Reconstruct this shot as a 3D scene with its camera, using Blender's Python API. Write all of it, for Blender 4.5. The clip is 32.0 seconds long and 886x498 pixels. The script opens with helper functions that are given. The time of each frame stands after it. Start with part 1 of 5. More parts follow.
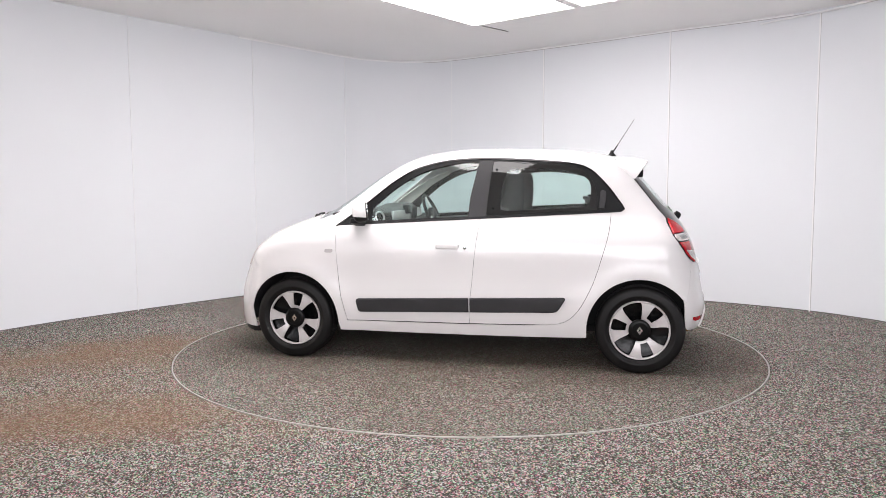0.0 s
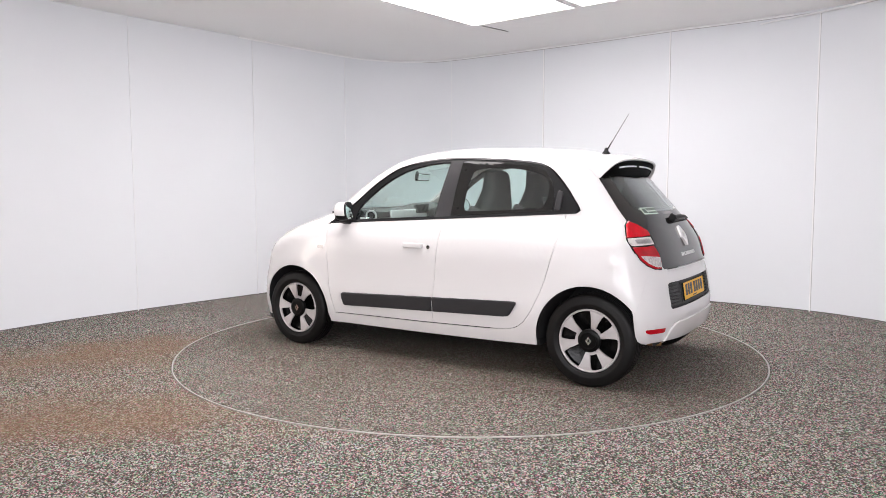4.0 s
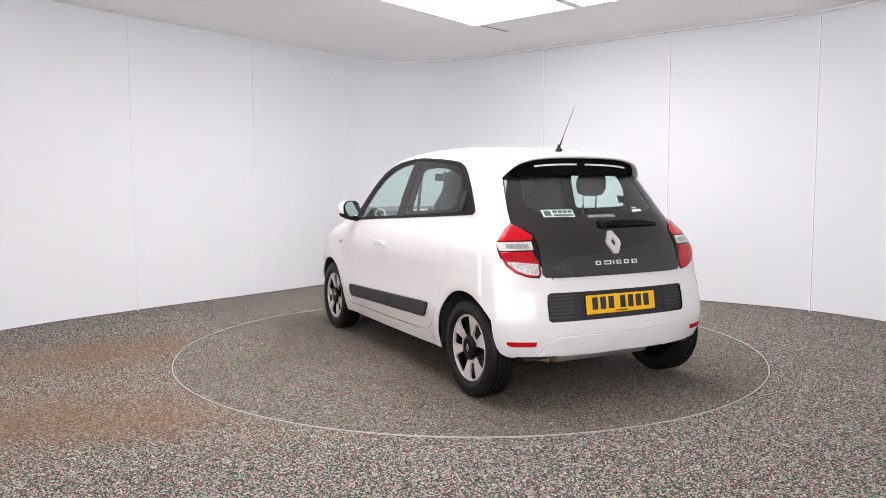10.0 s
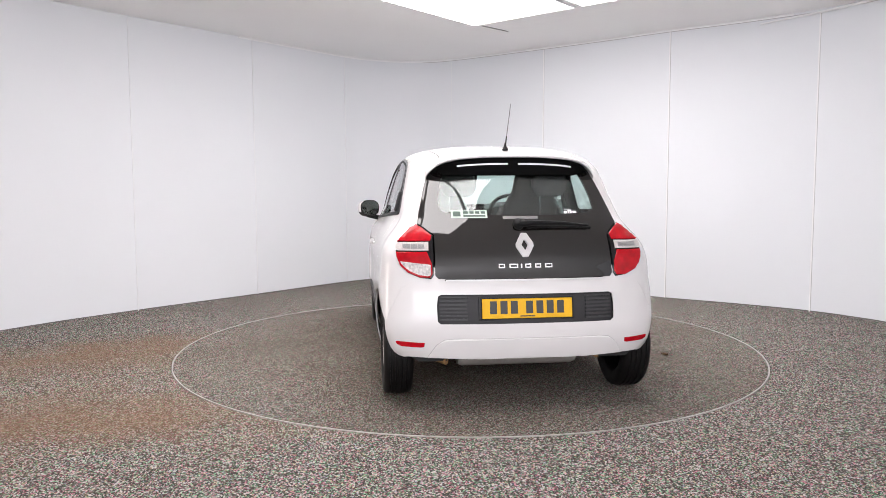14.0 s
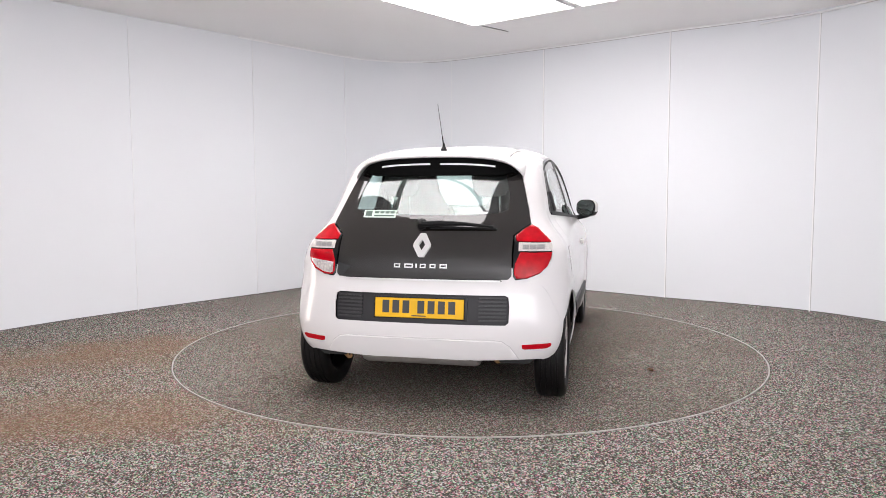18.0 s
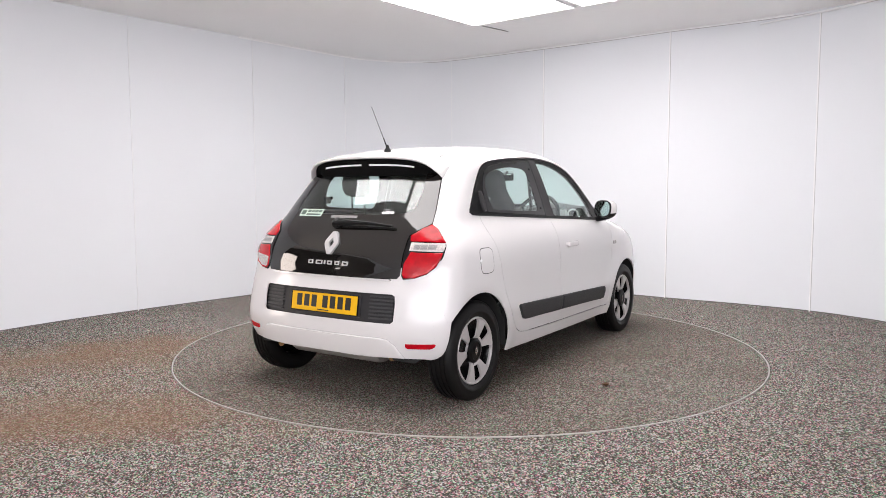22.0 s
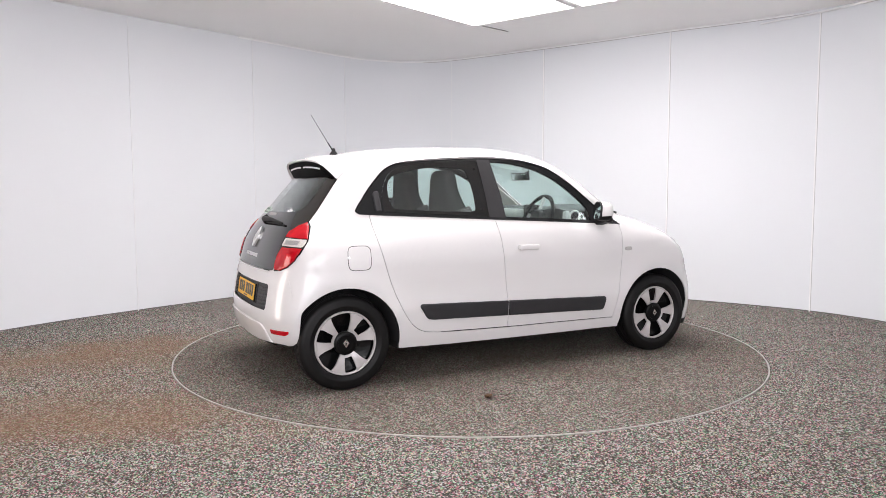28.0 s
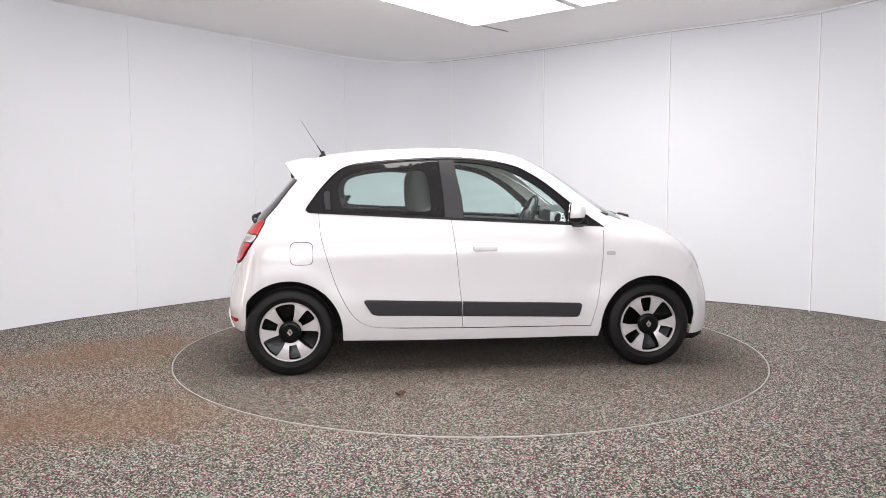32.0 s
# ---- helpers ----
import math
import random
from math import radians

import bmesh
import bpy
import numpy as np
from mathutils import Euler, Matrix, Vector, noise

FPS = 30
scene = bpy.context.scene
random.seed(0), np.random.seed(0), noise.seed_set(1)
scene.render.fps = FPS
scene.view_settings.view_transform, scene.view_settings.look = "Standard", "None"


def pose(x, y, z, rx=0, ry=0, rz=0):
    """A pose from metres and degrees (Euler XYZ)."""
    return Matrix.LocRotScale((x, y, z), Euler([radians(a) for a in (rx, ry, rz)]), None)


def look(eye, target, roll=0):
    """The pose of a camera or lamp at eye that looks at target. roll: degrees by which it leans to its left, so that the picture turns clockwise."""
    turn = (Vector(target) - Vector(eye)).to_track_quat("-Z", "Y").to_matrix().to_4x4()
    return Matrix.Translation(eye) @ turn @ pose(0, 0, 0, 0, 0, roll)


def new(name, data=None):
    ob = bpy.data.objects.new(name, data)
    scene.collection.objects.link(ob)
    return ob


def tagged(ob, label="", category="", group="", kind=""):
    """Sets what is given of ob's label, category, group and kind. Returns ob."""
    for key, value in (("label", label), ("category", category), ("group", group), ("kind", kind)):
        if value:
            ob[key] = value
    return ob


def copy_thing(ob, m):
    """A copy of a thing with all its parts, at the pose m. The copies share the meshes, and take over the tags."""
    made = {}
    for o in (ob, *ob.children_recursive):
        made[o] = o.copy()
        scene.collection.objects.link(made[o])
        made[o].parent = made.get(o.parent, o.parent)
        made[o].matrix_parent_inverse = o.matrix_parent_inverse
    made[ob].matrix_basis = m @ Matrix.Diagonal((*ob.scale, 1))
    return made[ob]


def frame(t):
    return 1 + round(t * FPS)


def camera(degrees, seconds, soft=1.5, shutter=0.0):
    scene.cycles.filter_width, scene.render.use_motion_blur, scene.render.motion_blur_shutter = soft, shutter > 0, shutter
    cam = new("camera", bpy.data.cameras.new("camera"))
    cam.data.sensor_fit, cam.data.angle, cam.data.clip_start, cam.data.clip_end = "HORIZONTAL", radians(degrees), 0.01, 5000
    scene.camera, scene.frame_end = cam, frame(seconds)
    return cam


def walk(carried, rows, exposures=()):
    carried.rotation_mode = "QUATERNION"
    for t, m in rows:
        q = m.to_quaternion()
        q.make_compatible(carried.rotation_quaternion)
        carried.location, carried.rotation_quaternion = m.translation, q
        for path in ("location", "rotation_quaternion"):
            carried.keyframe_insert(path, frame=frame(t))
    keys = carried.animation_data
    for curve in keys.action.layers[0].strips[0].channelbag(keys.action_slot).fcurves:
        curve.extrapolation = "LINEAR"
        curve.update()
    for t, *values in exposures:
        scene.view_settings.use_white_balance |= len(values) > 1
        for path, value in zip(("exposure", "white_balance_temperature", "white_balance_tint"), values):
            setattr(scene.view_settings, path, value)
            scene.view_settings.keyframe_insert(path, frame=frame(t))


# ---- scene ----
# One still camera on a stand; the car turns on a floor turntable.
EYE, AIM = (0.0, -5.8692, 1.2589), (-0.1618, -0.8890, 0.8453)
cam = camera(62.265, 32.0, soft=0.8)
walk(cam, [(0.0, look(EYE, AIM, -0.183)), (32.0, look(EYE, AIM, -0.183))], [(0.0, -0.02, 6550, 15.2), (32.0, -0.02, 6550, 15.2)])

TURN_START, TURN_RATE = 169.30, -5.0391     # degrees, degrees a second
CAR_OFF = (-0.0735, -0.0773)                # the car's middle from the turntable's axis
RING = 2.244                                # radius of the turntable
ROOM_H = 3.0

# ---- light ----
world = bpy.data.worlds.new("world")
world.use_nodes = True
scene.world = world
world.node_tree.nodes["Background"].inputs[0].default_value = (0.8, 0.85, 0.9, 1)
world.node_tree.nodes["Background"].inputs[1].default_value = 0.05
PANEL_GLOW = 6.85
# hall door daylight, then the fill added at the unseen back, in watts
FILL_DAYLIGHT = (50.0, 300.0)


# ---- materials ----
def mat(name, base=(0.5, 0.5, 0.5), rough=0.5, metal=0.0, coat=0.0, spec=0.5, bump=0.0, bump_scale=300.0, vary=0.0,
        vary_scale=6.0, rough_vary=0.0, emit=0.0):
    m = bpy.data.materials.new(name)
    m.use_nodes = True
    nt = m.node_tree
    b = nt.nodes["Principled BSDF"]
    b.inputs["Base Color"].default_value = (*base, 1)
    b.inputs["Roughness"].default_value = rough
    b.inputs["Metallic"].default_value = metal
    b.inputs["Coat Weight"].default_value = coat
    b.inputs["Coat Roughness"].default_value = 0.03
    b.inputs["Specular IOR Level"].default_value = spec
    if emit:
        b.inputs["Emission Color"].default_value = (*base, 1)
        b.inputs["Emission Strength"].default_value = emit
    co = nt.nodes.new("ShaderNodeTexCoord")
    if vary or rough_vary:
        n = nt.nodes.new("ShaderNodeTexNoise")
        n.inputs["Scale"].default_value = vary_scale
        n.inputs["Detail"].default_value = 6
        nt.links.new(co.outputs["Object"], n.inputs["Vector"])
        if vary:
            mix = nt.nodes.new("ShaderNodeMix")
            mix.data_type = "RGBA"
            mix.inputs["A"].default_value = (*[c * (1 - vary) for c in base], 1)
            mix.inputs["B"].default_value = (*[min(1, c * (1 + vary)) for c in base], 1)
            nt.links.new(n.outputs["Fac"], mix.inputs["Factor"])
            nt.links.new(mix.outputs["Result"], b.inputs["Base Color"])
        if rough_vary:
            r = nt.nodes.new("ShaderNodeMapRange")
            r.inputs["To Min"].default_value = rough - rough_vary
            r.inputs["To Max"].default_value = rough + rough_vary
            nt.links.new(n.outputs["Fac"], r.inputs["Value"])
            nt.links.new(r.outputs["Result"], b.inputs["Roughness"])
    if bump:
        n2 = nt.nodes.new("ShaderNodeTexNoise")
        n2.inputs["Scale"].default_value = bump_scale
        n2.inputs["Detail"].default_value = 3
        nt.links.new(co.outputs["Object"], n2.inputs["Vector"])
        bp = nt.nodes.new("ShaderNodeBump")
        bp.inputs["Strength"].default_value = bump
        bp.inputs["Distance"].default_value = 0.004
        nt.links.new(n2.outputs["Fac"], bp.inputs["Height"])
        nt.links.new(bp.outputs["Normal"], b.inputs["Normal"])
    return m


def glass_mat(name, tint, gloss=1.0):
    """A thin pane: clear with a tint, with a mirror's gloss by Fresnel."""
    m = bpy.data.materials.new(name)
    m.use_nodes = True
    nt = m.node_tree
    nt.nodes.remove(nt.nodes["Principled BSDF"])
    out = nt.nodes["Material Output"]
    tr = nt.nodes.new("ShaderNodeBsdfTransparent")
    tr.inputs["Color"].default_value = (*tint, 1)
    gl = nt.nodes.new("ShaderNodeBsdfGlossy")
    gl.inputs["Roughness"].default_value = 0.01
    gl.inputs["Color"].default_value = (gloss, gloss, gloss, 1)
    lw = nt.nodes.new("ShaderNodeLayerWeight")
    lw.inputs["Blend"].default_value = 0.5
    pw = nt.nodes.new("ShaderNodeMath")
    pw.operation = "POWER"
    pw.inputs[1].default_value = 5.0
    nt.links.new(lw.outputs["Facing"], pw.inputs[0])
    fr = nt.nodes.new("ShaderNodeMath")
    fr.operation = "MULTIPLY_ADD"
    fr.inputs[1].default_value, fr.inputs[2].default_value = 0.90, 0.056
    nt.links.new(pw.outputs[0], fr.inputs[0])
    mx = nt.nodes.new("ShaderNodeMixShader")
    nt.links.new(fr.outputs[0], mx.inputs[0])
    nt.links.new(tr.outputs[0], mx.inputs[1])
    nt.links.new(gl.outputs[0], mx.inputs[2])
    nt.links.new(mx.outputs[0], out.inputs[0])
    return m


def carpet_mat(name, dirt, stain_shade, soil_shade, lay):
    """Short-pile speckled carpet: flecks of many greys with hints of colour, dirt, and brown patches of stain and
    painted shade.
    """
    m = bpy.data.materials.new(name)
    m.use_nodes = True
    nt = m.node_tree
    L = nt.links.new
    b = nt.nodes["Principled BSDF"]
    b.inputs["Roughness"].default_value = 0.95
    b.inputs["Specular IOR Level"].default_value = 0.15
    co = nt.nodes.new("ShaderNodeTexCoord")
    vo = nt.nodes.new("ShaderNodeTexVoronoi")
    vo.inputs["Scale"].default_value = 165.0
    pile = nt.nodes.new("ShaderNodeMapping")
    pile.inputs["Scale"].default_value = (*lay, 1)       # the pile lies combed one way
    L(co.outputs["Object"], pile.inputs["Vector"])
    L(pile.outputs[0], vo.inputs["Vector"])
    sp = nt.nodes.new("ShaderNodeSeparateColor")
    L(vo.outputs["Color"], sp.inputs[0])
    ramp = nt.nodes.new("ShaderNodeValToRGB")
    e = ramp.color_ramp.elements
    e[0].position, e[0].color = 0.0, (0.040, 0.038, 0.037, 1)
    e[1].position, e[1].color = 1.0, (0.60, 0.57, 0.54, 1)
    for pos, c in ((0.34, (0.066, 0.063, 0.060)), (0.50, (0.150, 0.142, 0.134)), (0.66, (0.31, 0.293, 0.275)), (0.84, (0.50, 0.472, 0.445))):
        k = e.new(pos)
        k.color = (*c, 1)
    L(sp.outputs[0], ramp.inputs[0])
    # coloured flecks
    hue = nt.nodes.new("ShaderNodeValToRGB")
    hue.color_ramp.interpolation = "CONSTANT"
    h = hue.color_ramp.elements
    h[0].position, h[0].color = 0.0, (1, 1, 1, 1)
    h[1].position, h[1].color = 0.50, (1.0, 0.42, 0.58, 1)
    for pos, c in ((0.68, (0.42, 0.95, 0.60)), (0.85, (1.0, 0.86, 0.6)), (0.94, (0.65, 0.75, 0.95))):
        k = h.new(pos)
        k.color = (*c, 1)
    L(sp.outputs[1], hue.inputs[0])
    mul = nt.nodes.new("ShaderNodeMix")
    mul.data_type, mul.blend_type = "RGBA", "MULTIPLY"
    mul.inputs["Factor"].default_value = 1.0
    L(ramp.outputs[0], mul.inputs["A"])
    L(hue.outputs[0], mul.inputs["B"])
    # broad wear
    nz = nt.nodes.new("ShaderNodeTexNoise")
    nz.inputs["Scale"].default_value = 0.9
    nz.inputs["Detail"].default_value = 7
    L(co.outputs["Object"], nz.inputs["Vector"])
    wr = nt.nodes.new("ShaderNodeMapRange")
    wr.inputs["From Min"].default_value, wr.inputs["From Max"].default_value = 0.3, 0.7
    wr.inputs["To Min"].default_value, wr.inputs["To Max"].default_value = dirt * 0.35, dirt
    L(nz.outputs["Fac"], wr.inputs["Value"])
    dm = nt.nodes.new("ShaderNodeMix")
    dm.data_type = "RGBA"
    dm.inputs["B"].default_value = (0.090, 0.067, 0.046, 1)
    L(wr.outputs[0], dm.inputs["Factor"])
    L(mul.outputs["Result"], dm.inputs["A"])
    last = dm.outputs["Result"]
    if stain_shade:
        # broad uneven patches: soiling, and on the turntable the car's shade as well
        for (cx, cy, sx, sy, ang, amount) in stain_shade:
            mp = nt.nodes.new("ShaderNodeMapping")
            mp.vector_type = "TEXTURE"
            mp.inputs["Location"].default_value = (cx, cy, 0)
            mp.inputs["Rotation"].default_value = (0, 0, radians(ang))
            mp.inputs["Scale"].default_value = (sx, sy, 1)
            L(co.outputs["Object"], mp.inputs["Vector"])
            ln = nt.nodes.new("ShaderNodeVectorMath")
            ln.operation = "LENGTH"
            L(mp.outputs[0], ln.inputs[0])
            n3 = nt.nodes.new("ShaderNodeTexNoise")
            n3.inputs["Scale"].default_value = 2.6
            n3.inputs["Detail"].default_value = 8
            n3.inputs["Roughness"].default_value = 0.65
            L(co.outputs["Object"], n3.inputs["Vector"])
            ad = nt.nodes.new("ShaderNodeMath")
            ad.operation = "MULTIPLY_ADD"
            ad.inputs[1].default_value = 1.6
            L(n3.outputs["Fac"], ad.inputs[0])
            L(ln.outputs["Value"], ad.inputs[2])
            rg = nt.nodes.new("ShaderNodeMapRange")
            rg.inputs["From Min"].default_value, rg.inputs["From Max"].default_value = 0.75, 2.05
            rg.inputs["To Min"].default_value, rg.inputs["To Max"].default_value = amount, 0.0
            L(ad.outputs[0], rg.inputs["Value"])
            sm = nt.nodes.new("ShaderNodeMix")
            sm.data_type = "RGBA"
            sm.inputs["B"].default_value = (*soil_shade, 1)
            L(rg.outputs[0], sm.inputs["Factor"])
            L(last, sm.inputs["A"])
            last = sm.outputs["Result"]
    L(last, b.inputs["Base Color"])
    bp = nt.nodes.new("ShaderNodeBump")
    bp.inputs["Strength"].default_value = 0.3
    bp.inputs["Distance"].default_value = 0.004
    L(vo.outputs["Distance"], bp.inputs["Height"])
    L(bp.outputs["Normal"], b.inputs["Normal"])
    return m


M_WALL = mat("wall_board", (0.772, 0.787, 0.813), 0.55, spec=0.2, vary=0.02, vary_scale=0.8, bump=0.03, bump_scale=8, rough_vary=0.06)
M_CEIL = mat("ceiling_paint", (0.95, 0.943, 0.945), 0.8, vary=0.03, vary_scale=1.1, bump=0.05, bump_scale=14)
M_STRIP = mat("white_plastic_strip", (0.88, 0.88, 0.885), 0.35, vary=0.02)
M_WALLSTRIP = mat("pale_plastic_strip", (0.79, 0.80, 0.815), 0.5, vary=0.03)
M_DARKGAP = mat("dark_slot", (0.03, 0.03, 0.03), 0.8)
M_SLOT = mat("grey_slot", (0.16, 0.155, 0.15), 0.8)
M_HALL = mat("dark_hall_cladding", (0.06, 0.058, 0.055), 0.7, vary=0.2, vary_scale=3)
M_BATTEN = mat("lamp_tube", (1.0, 0.95, 0.88), 0.5, emit=9.0)
M_BASEGAP = mat("dark_floor_joint", (0.16, 0.15, 0.145), 0.8)
M_PANEL = mat("light_diffuser", (1.0, 0.985, 0.97), 0.5, emit=PANEL_GLOW)
M_FRAME = mat("white_metal", (0.8, 0.8, 0.8), 0.4)
M_FLOOR = carpet_mat("speckled_carpet", 0.18, [(-2.3, -1.3, 2.0, 1.5, 30, 0.20), (-2.95, -0.55, 1.6, 0.55, 22, 0.55), (-2.60, 0.05, 0.9, 0.34, 15, 0.35), (-1.75, -1.98, 1.3, 0.50, 4, 0.36), (-2.45, -2.15, 1.0, 0.62, 20, 0.42)],
                     (0.20, 0.112, 0.058), (1.0, 0.72))
# the turntable's brown middle mixes parked-car dirt with the car's painted shade
M_TABLE = carpet_mat("worn_speckled_shaded_carpet", 0.50, [(0.0, 0.0, 2.3, 1.7, 0, 0.45), (-0.6, 0.2, 1.4, 1.0, 30, 0.28)], (0.072, 0.048, 0.029), (1.0, 1.0))
M_RING = mat("worn_metal_edge", (0.50, 0.48, 0.46), 0.45, metal=0.6, vary=0.25, vary_scale=20)
M_PAINT = mat("white_car_paint", (0.725, 0.703, 0.698), 0.42, coat=1.0, spec=0.3, vary=0.012, vary_scale=3)
M_PAINT.node_tree.nodes["Principled BSDF"].inputs["Coat Roughness"].default_value = 0.13
M_BLACK = mat("black_textured_plastic", (0.008, 0.008, 0.0085), 0.50, spec=0.20, vary=0.15, vary_scale=30, bump=0.12, bump_scale=900)
M_TRIMGREY = mat("dark_grey_rubbing_strip", (0.026, 0.025, 0.027), 0.50, spec=0.35, vary=0.12, vary_scale=20, bump=0.1, bump_scale=900)
M_GLOSSBLACK = mat("gloss_black", (0.007, 0.007, 0.008), 0.12, spec=0.35, rough_vary=0.02)
M_GATE = mat("black_hatch_glass", (0.007, 0.006, 0.0055), 0.03, spec=0.9, rough_vary=0.01, vary=0.1)
M_CERAMIC = mat("black_ceramic_border", (0.008, 0.008, 0.008), 0.03, spec=0.6, vary=0.1)
M_GLASS = glass_mat("green_tinted_glass", (0.925, 0.993, 0.980))
M_SHELL = mat("dark_cabin_lining", (0.030, 0.029, 0.030), 0.8, vary=0.2, bump=0.1)
M_UNDER = mat("underbody_black", (0.018, 0.018, 0.018), 0.8, vary=0.3, bump=0.2, bump_scale=60)
M_TYRE = mat("tyre_rubber", (0.0055, 0.005, 0.005), 0.50, spec=0.25, vary=0.25, vary_scale=14, bump=0.08, bump_scale=400, rough_vary=0.1)
M_RIM = mat("machined_silver", (0.56, 0.53, 0.525), 0.36, metal=0.28, vary=0.06, vary_scale=40, rough_vary=0.05)
M_RED = mat("red_lens", (0.46, 0.002, 0.009), 0.16, spec=0.12, coat=0.45, vary=0.6, vary_scale=18)
M_CLEAR = mat("clear_ribbed_lens", (0.62, 0.57, 0.55), 0.18, coat=1.0, vary=0.35, vary_scale=130)
M_REVERSE = mat("faceted_clear_lens", (0.50, 0.46, 0.45), 0.2, coat=0.6, vary=0.95, vary_scale=70)
M_RIB = mat("ribbed_silver", (0.34, 0.33, 0.33), 0.3, metal=0.5, vary=0.6, vary_scale=220)
M_CHROME = mat("chrome", (0.82, 0.82, 0.82), 0.10, metal=1.0)
M_YELLOW = mat("yellow_reflective_plate", (0.84, 0.46, 0.010), 0.38, spec=0.2, vary=0.03, vary_scale=30)
M_INK = mat("black_print", (0.015, 0.015, 0.015), 0.4)
M_SEAT = mat("seat_fabric", (0.045, 0.043, 0.042), 0.9, vary=0.25, vary_scale=25, bump=0.08, bump_scale=120)
M_SEATSIDE = mat("seat_side_fabric", (0.20, 0.19, 0.185), 0.9, vary=0.15, vary_scale=25, bump=0.08, bump_scale=120)
M_DASH = mat("dash_plastic", (0.05, 0.05, 0.052), 0.6, vary=0.1, bump=0.1, bump_scale=500)
M_IVORY = mat("white_dash_insert", (0.75, 0.75, 0.74), 0.25, coat=0.5)
M_HEADLINE = mat("grey_headlining", (0.58, 0.56, 0.53), 0.9, vary=0.06)
M_RUST = mat("rusty_exhaust", (0.30, 0.17, 0.07), 0.7, metal=0.3, vary=0.5, vary_scale=60, bump=0.3)
M_PILLAR = mat("grey_pillar_cover", (0.030, 0.029, 0.031), 0.5, spec=0.35, bump=0.1, bump_scale=900, vary=0.1, vary_scale=20)
M_LINING = mat("pale_pillar_lining", (0.78, 0.75, 0.71), 0.8, vary=0.05)
M_MATT = mat("matt_black_plastic", (0.003, 0.003, 0.003), 0.75, spec=0.08)
M_DISH = mat("gloss_black_wheel", (0.004, 0.004, 0.004), 0.22, spec=0.25, bump=0.5, bump_scale=30)
M_HUB = mat("satin_black_cap", (0.004, 0.004, 0.004), 0.28, spec=0.16)
M_GRILLE = mat("grey_grille_bar", (0.045, 0.044, 0.046), 0.5, spec=0.35)
M_CREASE_SHADE = mat("crease_shade", (0.50, 0.48, 0.475), 0.6)
M_WALLGAP = mat("wall_joint_line", (0.50, 0.48, 0.49), 0.7)
M_LAMPGREY = mat("grey_lens", (0.22, 0.21, 0.21), 0.3, vary=0.3, vary_scale=150)
M_STICK = mat("pale_green_sticker", (0.55, 0.66, 0.58), 0.5)
M_STICKINK = mat("sticker_print", (0.06, 0.10, 0.08), 0.5)
M_AMBERCLR = mat("clear_indicator", (0.46, 0.43, 0.42), 0.2, coat=1.0, vary=0.2, vary_scale=90)
M_LEAF = mat("dry_leaf", (0.11, 0.055, 0.025), 0.8, vary=0.4, vary_scale=60)
M_SILVERTXT = mat("satin_silver", (0.74, 0.73, 0.73), 0.28, metal=0.55)


# ---- mesh helpers ----
def link_mesh(name, bm, material, parent=None, label="", smooth=40):
    me = bpy.data.meshes.new(name)
    bmesh.ops.recalc_face_normals(bm, faces=bm.faces[:])
    bm.to_mesh(me)
    bm.free()
    me.materials.append(material)
    layer = me.attributes.get("true_normal")
    if layer:
        # shade by the surface's true slope, its rims by their own faces
        nv = np.empty(len(me.vertices) * 3)
        layer.data.foreach_get("vector", nv)
        nv = nv.reshape(-1, 3)
        loops = []
        for p in me.polygons:
            fn = np.array(p.normal)
            for v in p.vertices:
                k = float(nv[v] @ fn)
                loops.append(tuple(nv[v] if k > 0.6 else -nv[v] if k < -0.6 else fn))
        for p in me.polygons:
            p.use_smooth = True
        me.normals_split_custom_set(loops)
    elif smooth:
        for p in me.polygons:
            p.use_smooth = True
        me.set_sharp_from_angle(angle=radians(smooth))
    ob = new(name, me)
    ob.parent = parent
    if label:
        ob["label"] = label
    return ob


def part(name, bm, material, parent, label="", smooth=40):
    return link_mesh(name, bm, material, parent, label, smooth)


def box(bm, sx, sy, sz, m=Matrix(), bevel=0.0, seg=2):
    r = bmesh.ops.create_cube(bm, size=1.0, matrix=m @ Matrix.Diagonal((sx, sy, sz, 1)))
    if bevel:
        es = list({e for v in r["verts"] for e in v.link_edges})
        bmesh.ops.bevel(bm, geom=es, offset=bevel, segments=seg, profile=0.6, affect="EDGES")
    return bm


def boxm(sx, sy, sz, m=Matrix(), bevel=0.0, seg=2):
    return box(bmesh.new(), sx, sy, sz, m, bevel, seg)


def lathe(pts, n=48, axis="Y"):
    """A ring or dish turned from (radius, along) points round the y axis."""
    bm = bmesh.new()
    rows = []
    for r, a in pts:
        rows.append([bm.verts.new((r * math.cos(2 * math.pi * i / n), a, r * math.sin(2 * math.pi * i / n))) for i in range(n)])
    for a, b in zip(rows, rows[1:]):
        for i in range(n):
            bm.faces.new((a[i], a[(i + 1) % n], b[(i + 1) % n], b[i]))
    return bm


